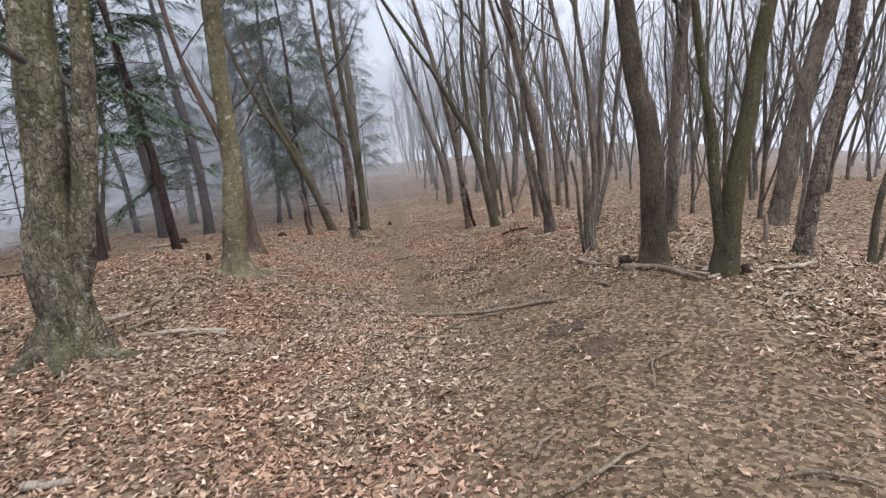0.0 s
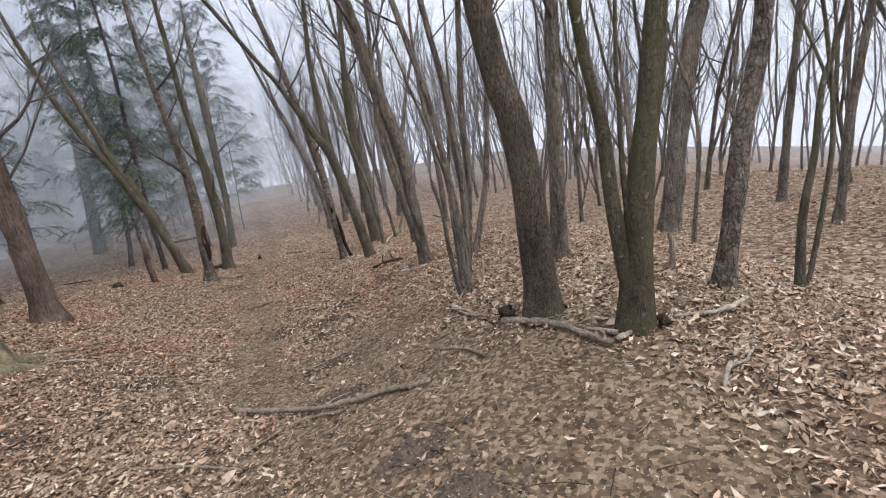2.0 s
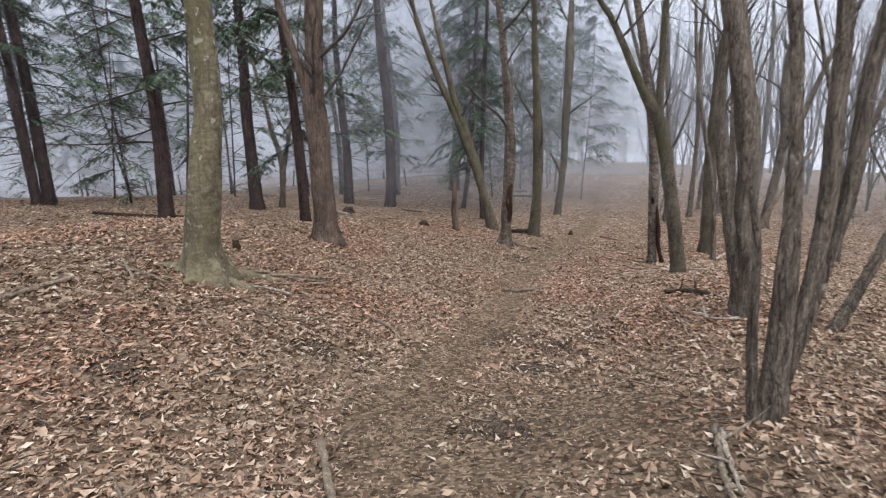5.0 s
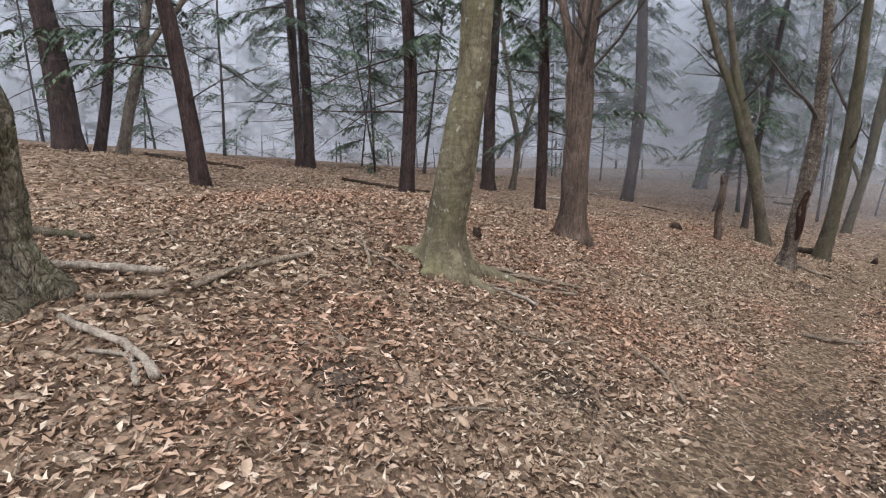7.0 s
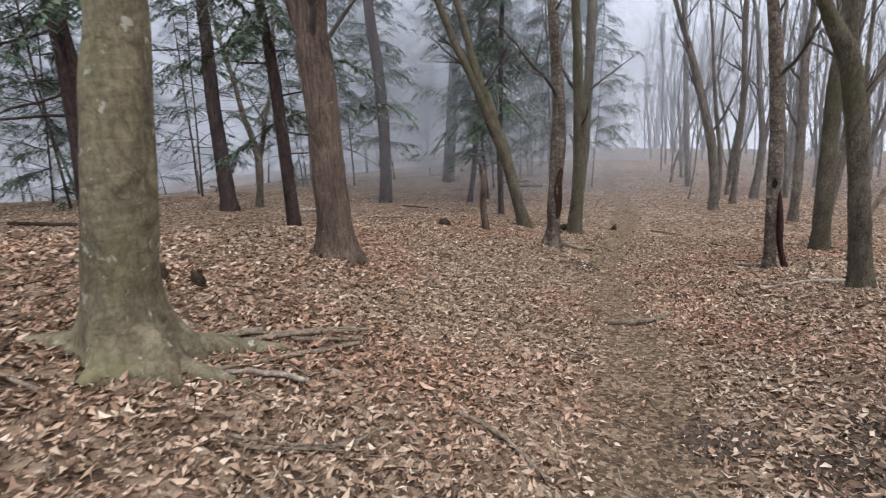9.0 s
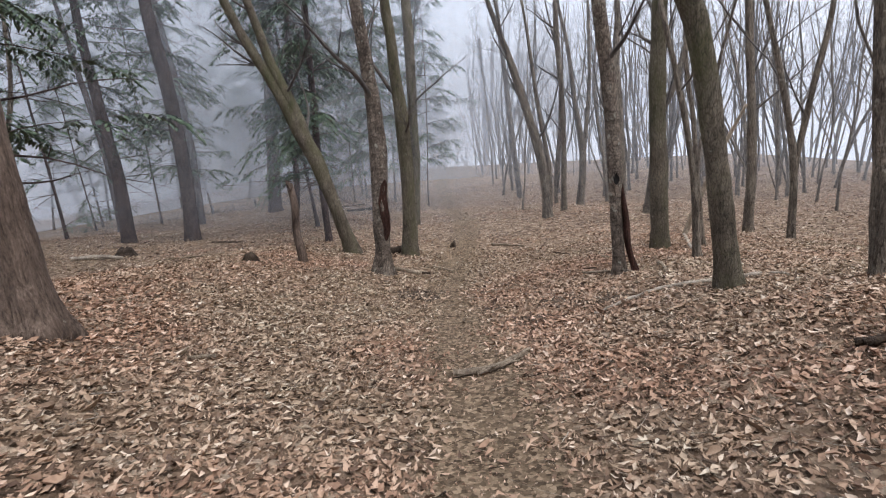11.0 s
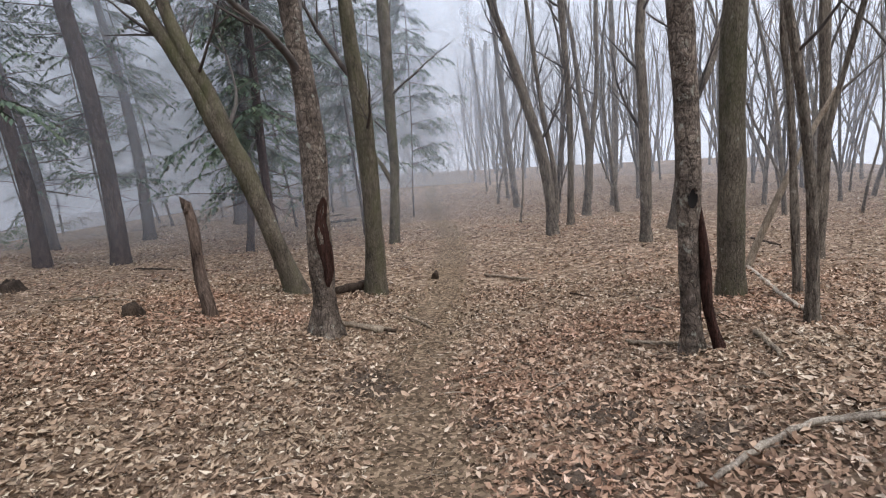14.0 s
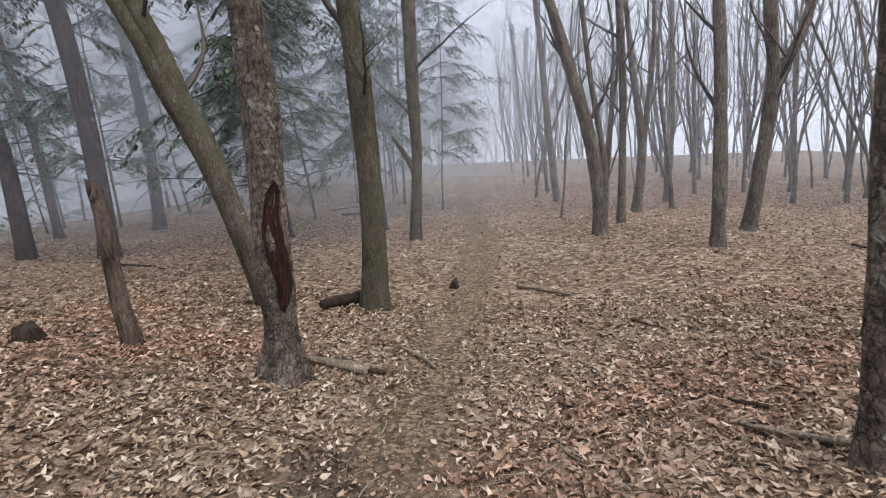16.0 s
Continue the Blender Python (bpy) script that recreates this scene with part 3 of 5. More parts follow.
tree('moss', -3.79, 19.50, [(-0.01, -0.01, -0.07, 0.209), (0.08, 0.02, 1.08, 0.170), (0.12, 0.02, 2.65, 0.162), (0.07, 0.02, 3.53, 0.135), (0.07, 0.02, 4.09, 0.118)])
tree('moss', -5.18, 26.00, [(-0.01, -0.00, -0.07, 0.181), (0.21, 0.04, 1.99, 0.146), (0.25, 0.05, 3.41, 0.171), (0.38, 0.07, 6.06, 0.191)], [(0.11, 0.02, 1.70, 0.088), (-0.10, -0.02, 2.16, 0.073), (-0.30, -0.06, 2.50, 0.051)], broken=(1,))
hollow_tree = tree('banded', 0.0, 16.12, [(-0.00, -0.00, 0.17, 0.101), (-0.05, -0.01, 0.76, 0.081), (-0.05, -0.01, 1.26, 0.099), (-0.08, -0.01, 2.03, 0.097), (-0.12, -0.03, 2.48, 0.091)], scale=1.12, foot=0.45, label='leafless tree with a dark hollow and a split dead stem')
tree('moss', 0.70, 13.96, [(0.03, 0.02, 0.03, 0.202), (-0.15, -0.09, 1.26, 0.120), (-0.33, -0.19, 2.23, 0.117), (-0.42, -0.24, 2.53, 0.111), (-0.64, -0.36, 2.95, 0.076), (-1.03, -0.59, 3.87, 0.058), (-1.22, -0.70, 4.19, 0.049)], [(-0.39, -0.22, 2.44, 0.077), (-0.38, -0.22, 3.22, 0.063), (-0.37, -0.21, 4.15, 0.053)])
tree('moss', 0.85, 17.86, [(-0.01, -0.00, 0.13, 0.173), (-0.03, -0.01, 1.41, 0.159), (-0.05, -0.01, 2.45, 0.144), (-0.04, -0.01, 2.94, 0.141)])
tree('bare', 1.06, 16.50, [(0.01, 0.00, -0.02, 0.062), (-0.03, -0.01, 0.91, 0.054), (-0.14, -0.03, 1.74, 0.048), (-0.23, -0.05, 2.20, 0.047), (-0.29, -0.06, 2.50, 0.042)], [(-0.03, -0.01, 0.83, 0.038), (0.01, 0.00, 1.33, 0.033), (0.07, 0.01, 1.76, 0.028)])
tree('bare', 1.44, 17.64, [(-0.00, 0.00, -0.01, 0.060), (-0.10, -0.02, 1.07, 0.047), (-0.19, -0.04, 2.09, 0.040), (-0.29, -0.06, 2.79, 0.036)])
tree('bare', 2.00, 25.61, [(-0.00, 0.00, -0.00, 0.184), (0.25, 0.06, 1.77, 0.166), (0.36, 0.09, 2.83, 0.163), (0.23, 0.06, 4.35, 0.136)], [(0.38, 0.10, 2.83, 0.130), (0.83, 0.21, 3.71, 0.117), (1.00, 0.25, 4.29, 0.105)])
tree('bare', 1.02, 23.82, [(-0.00, 0.00, 0.00, 0.170), (-0.02, 0.00, 2.28, 0.132), (-0.09, -0.02, 4.05, 0.117)])
tree('bare', -2.14, 35.22, [(0.00, 0.01, 0.15, 0.189), (-0.21, -0.04, 2.57, 0.162), (-0.37, -0.07, 5.48, 0.135), (-0.53, -0.10, 8.03, 0.109)])
tree('bare', -0.90, 25.19, [(-0.02, -0.01, 0.12, 0.228), (-0.09, -0.02, 1.60, 0.144), (-0.41, -0.08, 2.90, 0.140), (-0.77, -0.15, 4.27, 0.112), (-1.13, -0.22, 5.35, 0.091)], [(0.08, 0.01, 0.39, 0.093), (0.08, 0.01, 1.59, 0.078), (-0.15, -0.03, 3.13, 0.064), (-0.31, -0.06, 4.82, 0.055)], [(-0.07, -0.02, 0.54, 0.093), (-0.21, -0.04, 1.74, 0.078), (-0.58, -0.11, 3.29, 0.063), (-0.93, -0.18, 4.64, 0.056)])
tree('bare', -0.42, 26.93, [(0.02, 0.00, -0.02, 0.113), (0.11, 0.02, 2.93, 0.101), (0.01, 0.00, 5.62, 0.096)])
tree('bare', 0.38, 31.23, [(-0.00, -0.00, 0.09, 0.192), (0.18, 0.04, 2.01, 0.150), (-0.07, -0.01, 4.04, 0.110), (-0.28, -0.05, 6.14, 0.089)], [(0.18, 0.04, 1.82, 0.113), (0.48, 0.10, 4.52, 0.091), (0.54, 0.11, 7.07, 0.079)])
tree('bare', 1.73, 34.42, [(-0.05, -0.01, -0.05, 0.156), (0.11, 0.02, 2.96, 0.140), (0.09, 0.02, 6.04, 0.115), (0.02, 0.01, 7.99, 0.102)])
tree('bare', -8.38, 80.49, [(-0.00, -0.00, 0.00, 0.489), (0.29, 0.06, 6.04, 0.411), (0.34, 0.07, 15.83, 0.298)], [(0.21, 0.04, 1.93, 0.313), (1.33, 0.26, 9.28, 0.271), (1.96, 0.38, 15.69, 0.232)])
tree('conifer', -11.51, 23.37, [(0.03, 0.00, -0.07, 0.259), (0.18, 0.03, 1.74, 0.218), (0.19, 0.03, 4.16, 0.215), (0.06, 0.01, 5.94, 0.196)])
tree('conifer', -15.19, 29.35, [(-0.03, -0.01, -0.08, 0.243), (0.16, 0.03, 2.96, 0.196), (0.11, 0.02, 5.41, 0.171), (-0.04, -0.01, 7.22, 0.149)], foliage=1.2)
tree('conifer', -13.35, 23.02, [(0.00, -0.00, -0.01, 0.231), (0.10, 0.02, 1.95, 0.197), (0.03, 0.01, 3.37, 0.179)])
tree('conifer', -17.15, 27.27, [(-0.02, -0.00, -0.41, 0.186), (0.00, -0.00, 2.71, 0.143), (-0.16, -0.04, 4.81, 0.122), (-0.28, -0.05, 5.66, 0.112)])
tree('conifer', -8.94, 24.96, [(0.02, 0.01, 0.00, 0.118), (0.28, 0.06, 1.41, 0.101), (0.46, 0.09, 3.50, 0.097), (0.70, 0.14, 6.08, 0.093)], foliage=1.7)
tree('conifer', -6.39, 21.56, [(0.00, -0.00, -0.00, 0.094), (0.01, 0.01, 1.98, 0.091), (0.10, 0.02, 3.61, 0.088), (0.17, 0.03, 5.14, 0.074)], foliage=1.7)
tree('oak', 2.18, 6.14, [(0.03, -0.00, -0.02, 0.198), (0.03, -0.00, 0.52, 0.130), (0.03, -0.00, 1.10, 0.120), (-0.02, -0.00, 1.61, 0.114), (-0.11, 0.01, 2.00, 0.104)])
tree('mossy', 2.64, 5.43, [(-0.00, -0.00, 0.09, 0.155), (0.06, -0.00, 0.50, 0.116), (0.13, -0.00, 1.03, 0.094), (0.21, -0.00, 1.44, 0.083), (0.24, -0.00, 1.66, 0.076)], [(-0.03, -0.00, 0.47, 0.063), (-0.07, 0.01, 0.88, 0.054), (-0.09, 0.01, 1.30, 0.051), (-0.14, 0.01, 1.61, 0.041), (-0.16, 0.01, 1.71, 0.040)], [(0.02, -0.00, 0.74, 0.022), (0.01, -0.00, 1.15, 0.018), (0.02, -0.00, 1.48, 0.017), (0.02, -0.00, 1.69, 0.014)], label='twin-stemmed leafless tree with dark mossy foot', scale=1.07, foot=0.25)
tree('banded', 3.71, 6.0, [(-0.00, 0.00, -0.11, 0.123), (0.07, -0.01, 0.47, 0.089), (0.19, -0.03, 1.29, 0.084), (0.32, -0.04, 1.84, 0.077), (0.34, -0.05, 2.01, 0.076)])
tree('bare', 3.13, 8.26, [(-0.03, 0.01, -0.15, 0.135), (0.05, -0.00, 1.02, 0.110), (0.13, -0.01, 2.18, 0.098), (0.18, -0.02, 2.72, 0.093)])
tree('moss', 4.62, 6.23, [(-0.02, 0.00, 0.02, 0.046), (0.00, 0.00, 0.63, 0.044), (0.10, -0.01, 1.19, 0.034), (0.15, -0.02, 1.72, 0.029), (0.26, -0.04, 2.09, 0.024)], [(0.06, -0.01, 0.09, 0.028), (0.18, -0.02, 0.73, 0.026), (0.25, -0.03, 1.37, 0.025), (0.18, -0.02, 2.18, 0.020)])
tree('bare', 5.96, 10.03, [(-0.05, 0.01, 0.00, 0.043), (0.11, -0.01, 1.51, 0.037), (0.03, -0.00, 2.32, 0.032), (-0.11, 0.02, 2.73, 0.028)])
tree('bare', 9.67, 12.79, [(0.00, -0.00, 0.00, 0.156), (0.18, -0.02, 1.73, 0.098), (0.39, -0.05, 3.85, 0.082)])
tree('bare', 6.44, 11.74, [(-0.00, -0.00, -0.00, 0.227), (0.28, -0.02, 1.71, 0.207), (0.57, -0.05, 3.23, 0.189), (0.82, -0.08, 4.17, 0.179)])
tree('bare', 1.67, 10.74, [(0.02, 0.01, -0.08, 0.146), (-0.05, -0.03, 0.95, 0.106), (-0.08, -0.04, 1.77, 0.121), (-0.24, -0.13, 2.65, 0.109), (-0.32, -0.18, 3.03, 0.101)], [(-0.03, -0.01, 0.24, 0.075), (-0.22, -0.12, 1.24, 0.061), (-0.33, -0.19, 2.05, 0.053), (-0.32, -0.18, 2.75, 0.041)], label='pale shaggy-barked multi-stemmed leafless tree')
tree('bare', 1.88, 7.99, [(0.00, 0.01, -0.04, 0.089), (0.00, 0.01, 0.65, 0.077), (-0.01, -0.00, 1.31, 0.048), (-0.06, -0.03, 1.88, 0.044), (-0.11, -0.06, 2.28, 0.039)], [(0.07, 0.04, 0.44, 0.047), (0.14, 0.08, 1.15, 0.054), (0.13, 0.08, 1.74, 0.049), (0.11, 0.07, 2.27, 0.045)], [(0.11, 0.07, 0.51, 0.039), (0.24, 0.14, 1.30, 0.043), (0.26, 0.16, 1.87, 0.047), (0.30, 0.18, 2.21, 0.043)], [(-0.08, -0.04, 0.00, 0.038), (-0.13, -0.07, 0.52, 0.034), (-0.15, -0.08, 1.04, 0.027), (-0.21, -0.11, 1.38, 0.024)], broken=(3,), label='clump of pale fluted stems rising from one foot')
tree('bare', 2.36, 10.19, [(-0.00, -0.00, -0.00, 0.055), (0.16, 0.09, 0.31, 0.054), (0.34, 0.19, 0.80, 0.057), (0.48, 0.28, 1.28, 0.051)])
tree('conifer', -9.39, 7.83, [(0.01, 0.02, -0.04, 0.287), (-0.04, -0.04, 1.07, 0.148), (-0.09, -0.11, 2.05, 0.143), (-0.14, -0.17, 2.67, 0.140)])
tree('conifer', -15.39, 6.56, [(0.01, 0.01, 0.07, 0.406), (0.02, 0.02, 1.55, 0.307), (-0.03, -0.04, 3.03, 0.268)])
tree('conifer', -15.49, 7.14, [(0.02, 0.02, 0.16, 0.157), (0.33, 0.41, 1.66, 0.127), (0.48, 0.60, 3.19, 0.123)])
tree('bare', -15.25, 7.60, [(0.02, 0.02, 0.16, 0.185), (0.33, 0.40, 1.48, 0.155), (0.55, 0.68, 2.45, 0.139), (0.69, 0.85, 3.27, 0.124)], [(0.50, 0.62, 2.22, 0.101), (0.82, 1.02, 2.81, 0.094), (1.07, 1.32, 3.16, 0.081)])
tree('conifer', -16.14, 12.93, [(0.00, -0.00, 0.00, 0.227), (0.03, 0.05, 2.39, 0.168), (0.02, 0.03, 4.72, 0.146)])
tree('conifer', -16.01, 12.56, [(-0.00, 0.00, 0.04, 0.154), (0.01, 0.02, 3.11, 0.122), (0.01, 0.01, 4.62, 0.119)])
tree('conifer', -7.30, 10.63, [(-0.02, -0.04, 0.07, 0.173), (0.03, 0.04, 1.68, 0.121), (0.01, 0.02, 2.88, 0.104)], foliage=1.2)
tree('conifer', -13.89, 33.42, [(-0.00, -0.00, -0.00, 0.345), (0.55, 0.14, 4.83, 0.303), (0.90, 0.22, 8.45, 0.267)])
tree('conifer', -13.10, 17.84, [(0.00, -0.00, -0.00, 0.277), (0.00, -0.00, 1.69, 0.230), (0.01, -0.00, 3.19, 0.211)])
tree('bare', -13.35, 19.20, [(0.00, 0.00, -0.00, 0.161), (0.20, 0.05, 1.52, 0.128), (-0.08, -0.02, 2.67, 0.098)], [(0.11, 0.02, 0.81, 0.086), (0.56, 0.14, 2.48, 0.070)])
tree('bare', 3.45, 21.69, [(0.00, -0.00, -0.00, 0.132), (0.00, -0.00, 2.17, 0.108), (-0.14, -0.03, 4.46, 0.091)])
tree('bare', 3.44, 19.45, [(-0.00, -0.00, -0.00, 0.088), (-0.03, -0.00, 1.45, 0.074), (-0.35, -0.08, 3.01, 0.061), (-0.68, -0.16, 4.29, 0.050)], [(-0.03, -0.00, 1.13, 0.064), (0.23, 0.06, 2.67, 0.062), (0.50, 0.13, 4.00, 0.050)])
tree('bare', 1.73, 13.48, [(0.00, 0.00, -0.01, 0.091), (-0.08, -0.02, 1.03, 0.077), (-0.21, -0.05, 2.47, 0.062)])
tree('bare', 8.51, 10.05, [(0.00, -0.00, -0.00, 0.099), (0.19, -0.02, 1.84, 0.080), (0.42, -0.04, 3.22, 0.068)])


# ---------------------------------------------------------------- the woods further off
def far_tree(kind, seed):
    """Stems of a tree in the stand: a conifer is one straight trunk, a bare tree a sinuous one, often with more stems from its foot."""
    rng = random.Random(seed)
    r = rng.uniform(0.03, 0.078)
    lean = (rng.uniform(-0.12, 0.12), rng.uniform(-0.12, 0.12))
    bow = 0.03 if kind == "conifer" else 0.16

    def stem(z0, a, k, radius):
        rows, x, y = [], lean[0] * z0, lean[1] * z0
        dx, dy = k * math.cos(a), k * math.sin(a)
        for i in range(7):
            rows.append((x, y, z0 + i * 1.05, radius * (1.25 if i == 0 and z0 == 0 else 1 - 0.075 * i)))
            x, y = x + dx + lean[0], y + dy + lean[1]
            dx, dy = dx * 0.8 + rng.uniform(-bow, bow), dy * 0.8 + rng.uniform(-bow, bow)
        return rows

    stems = [stem(0, 0, 0, r)]
    if kind == "bare":
        for _ in range(rng.choice((0, 1, 1, 2, 3))):
            stems.append(stem(rng.uniform(0.1, 1.8), rng.uniform(0, 6.28), rng.uniform(0.2, 0.45), r * rng.uniform(0.45, 0.8)))
    return stems


placed = [(o.matrix_basis.translation.x, o.matrix_basis.translation.y) for o in scene.objects if o.get("category") == "tree"]


def scatter(kind, protos, count, zone, gap, group, seed):
    rng = random.Random(seed)
    made = 0
    used = [False] * len(protos)
    for _ in range(count * 40):
        if made >= count:
            break
        x, y = zone(rng)
        if min((x - a) ** 2 + (y - b) ** 2 for a, b in placed) < gap * gap or trail_distance(np.array([x]), np.array([y]))[0] < 1.6:
            continue
        placed.append((x, y))
        i = rng.randrange(len(protos))
        s = rng.uniform(0.8, 1.2)
        m = pose(x, y, z_at(x, y) - 0.02, rng.uniform(-4, 4), rng.uniform(-4, 4), rng.uniform(0, 360))
        if not used[i]:
            protos[i].matrix_basis, used[i] = m, True
        else:
            copy_thing(protos[i], m)
        made += 1
    for u, p in zip(used, protos):
        if not u:
            for o in (*p.children_recursive, p):
                bpy.data.objects.remove(o)


bare_protos = [tagged(grow("bare", far_tree("bare", 50 + i), 0.3), group="bare wood") for i in range(7)]
con_protos = [tagged(grow("conifer", far_tree("conifer", 90 + i), 0.3), group="conifer stand") for i in range(5)]
for x, y in ((-6.8, 28.5), (-6.3, 33.5), (-9.0, 27.0), (-10.5, 31.5)):
    tree("conifer", x, y, *far_tree("conifer", int(y * 10)), foliage=1.7)
    placed.append((x, y))
scatter("conifer", con_protos, 36, lambda g: (g.uniform(-36, -9), g.uniform(14, 60)), 2.4, "conifer stand", 5)


def right_wood(g):
    return (g.uniform(5.5, 30), g.uniform(8, 52))


def ahead_wood(g):
    return (g.uniform(-7, 12), g.uniform(30, 75))


def trail_x(y):
    return float(np.interp(y, [p[1] for p in TRAIL], [p[0] for p in TRAIL]))


def left_of_trail(g):
    y = g.uniform(30, 80)
    return (trail_x(y) - g.uniform(2.0, 13), y)


def trail_sides(g):
    y = g.uniform(36, 85)
    return (trail_x(y) + g.choice((-1, 1)) * g.uniform(1.7, 6), y)


def valley_side(g):
    return (g.uniform(-42, -13), g.uniform(-8, 34))


# extra conifers, needled almost to the ground, added to shade the valley mist
con_valley_shading = [tagged(grow("conifer", far_tree("conifer", 160 + i), 0.3, foliage=0.9 + 0.2 * i, low=0.3), group="conifer stand") for i in range(3)]
con_more = [tagged(grow("conifer", far_tree("conifer", 120 + i), 0.3, foliage=1.3), group="conifer stand") for i in range(2)]
bare_more = [tagged(grow("bare", far_tree("bare", 140 + i), 0.3), group="bare wood") for i in range(3)]
scatter("conifer", con_more, 18, left_of_trail, 2.2, "conifer stand", 8)
scatter("bare", bare_more, 40, trail_sides, 1.3, "bare wood", 9)
scatter("bare", bare_protos[:4], 140, right_wood, 1.3, "bare wood", 6)
scatter("conifer", con_valley_shading, 46, valley_side, 2.2, "conifer stand", 10)
scatter("bare", bare_protos[4:], 60, ahead_wood, 1.4, "bare wood", 7)


# ---------------------------------------------------------------- fallen wood
WOOD = {
    "pale": (PALE_WOOD, "bleached bare fallen stick lying on leaves", "fallen_stick"),
    "dead": (DEAD_WOOD, "brown weathered fallen stick lying on leaves", "fallen_stick"),
    "dark": (DARK_WOOD, "dark damp rotten stick among leaves", "fallen_stick"),
    "log": (DEAD_WOOD, "barkless fallen log at the foot of trees", "fallen_log"),
    "moss": (BARK["moss"], "mossy fallen log lying on leaves", "fallen_log"),
}
stick_count = [0]


def fallen(kind, thick, *points):
    """A stick or log that lies on the ground through the given places, knobbly and tapered."""
    stick_count[0] += 1
    radius = thick * 0.75
    rng = random.Random(stick_count[0])
    mat, text, name = WOOD[kind]
    ctrl = []
    n = len(points)
    for i, (x, y) in enumerate(points):
        t = i / (n - 1)
        ctrl.append((x, y, z_at(x, y) + radius * 0.75 + 0.022, radius * (0.85 + 0.45 * (t if stick_count[0] % 2 else 1 - t))))
    line = smooth_line(ctrl, 0.06)
    line = [(p[0] + rng.gauss(0, 0.006), p[1] + rng.gauss(0, 0.006), max(p[2], z_at(p[0], p[1]) + radius * 0.5) + rng.gauss(0, 0.003), p[3] * rng.uniform(0.88, 1.12)) for p in line]
    x0, y0, z0 = line[0][:3]
    line = [(p[0] - x0, p[1] - y0, p[2] - z0, p[3]) for p in line]
    root = tagged(new(name), text, "log" if name == "fallen_log" else "stick")
    v, f = [], []
    tube(v, f, line, 9 if radius > 0.02 else 6, 0.16, None, stick_count[0], True)
    part("wood", mesh_of("wood", v, f, mat), root)
    if radius < 0.04 and len(line) > 8:
        for _ in range(rng.randint(0, 2)):
            i = rng.randint(3, len(line) - 3)
            a, c = Vector(line[i][:3]), Vector(line[i + 1][:3])
            d = (c - a).normalized() + Vector((rng.uniform(-1, 1), rng.uniform(-1, 1), rng.uniform(0, 0.25)))
            v, f = [], []
            tube(v, f, limb_line(a, d, rng.uniform(0.12, 0.4), line[i][3] * 0.6, rng, 0, 0.12, 5), 5)
            part("side_twig", mesh_of("side_twig", v, f, mat), root)
    root.matrix_basis = Matrix.Translation((x0, y0, z0))
    return root


fallen('pale', 0.018, (-2.95, 5.46), (-2.81, 5.65), (-2.55, 5.63))
fallen('pale', 0.013, (-3.67, 4.68), (-3.34, 4.27))
fallen('dead', 0.010, (-3.24, 4.37), (-2.78, 4.25))
fallen('dead', 0.015, (0.61, 2.49), (0.92, 2.71), (1.13, 2.84))
fallen('dead', 0.013, (1.60, 2.40), (1.78, 2.41), (1.96, 2.27))
fallen('dead', 0.013, (0.49, 2.84), (0.60, 3.04), (0.76, 3.17))
fallen('dead', 0.014, (1.37, 3.49), (1.49, 3.88), (1.66, 3.95))
fallen('pale', 0.033, (-2.50, 2.79), (-2.23, 2.85))
fallen('dead', 0.015, (-1.14, 5.93), (-0.60, 5.72), (-0.20, 5.47))
fallen('dead', 0.017, (-4.04, 7.75), (-3.45, 7.90))
fallen('dead', 0.020, (-3.18, 8.62), (-3.00, 9.75))
fallen('dead', 0.028, (-0.65, 6.98), (-0.41, 6.73), (0.03, 6.31), (0.42, 5.99), (0.84, 5.88), (1.18, 5.69))
fallen('dead', 0.015, (-0.18, 5.74), (0.10, 6.01), (0.48, 5.84))
fallen('dead', 0.013, (0.88, 5.89), (0.81, 6.90))
fallen('dead', 0.016, (1.29, 6.35), (1.50, 6.05), (1.61, 5.78))
fallen('log', 0.032, (1.90, 6.28), (2.08, 5.96), (2.22, 5.65), (2.38, 5.23))
fallen('dead', 0.019, (2.02, 6.22), (2.22, 5.76), (2.49, 5.38))
fallen('pale', 0.020, (2.44, 5.28), (2.66, 5.36), (2.90, 5.40))
fallen('pale', 0.022, (2.93, 5.41), (3.23, 5.37), (3.61, 5.57))
fallen('dead', 0.020, (1.61, 7.82), (1.69, 7.06), (1.82, 6.57))
fallen('pale', 0.018, (2.65, 4.43), (2.74, 4.54), (2.84, 4.65))
fallen('pale', 0.013, (2.83, 4.63), (2.95, 4.67), (3.07, 4.78))
fallen('dark', 0.039, (0.80, 11.89), (1.06, 11.83), (1.31, 11.61))
fallen('dead', 0.017, (-3.25, 9.33), (-3.04, 9.79))
fallen('dead', 0.011, (-0.47, 6.88), (-0.60, 7.11), (-0.67, 7.38))
fallen('pale', 0.017, (1.64, 7.75), (1.70, 7.28), (1.76, 6.97))
fallen('dead', 0.014, (-1.85, 7.22), (-1.78, 7.53))
fallen('dark', 0.029, (0.78, 11.92), (1.28, 11.81))
fallen('dead', 0.043, (-3.61, 17.40), (-3.09, 17.43))
fallen('dead', 0.030, (-3.53, 6.18), (-3.64, 6.47), (-3.73, 6.81), (-3.81, 7.21))
fallen('dead', 0.030, (-3.58, 5.55), (-3.54, 5.73), (-3.48, 6.03))
fallen('pale', 0.042, (-4.22, 5.38), (-4.09, 5.66), (-3.85, 6.08))
fallen('pale', 0.032, (-3.36, 5.40), (-3.13, 5.51), (-2.95, 5.65), (-2.78, 5.71), (-2.59, 5.73))
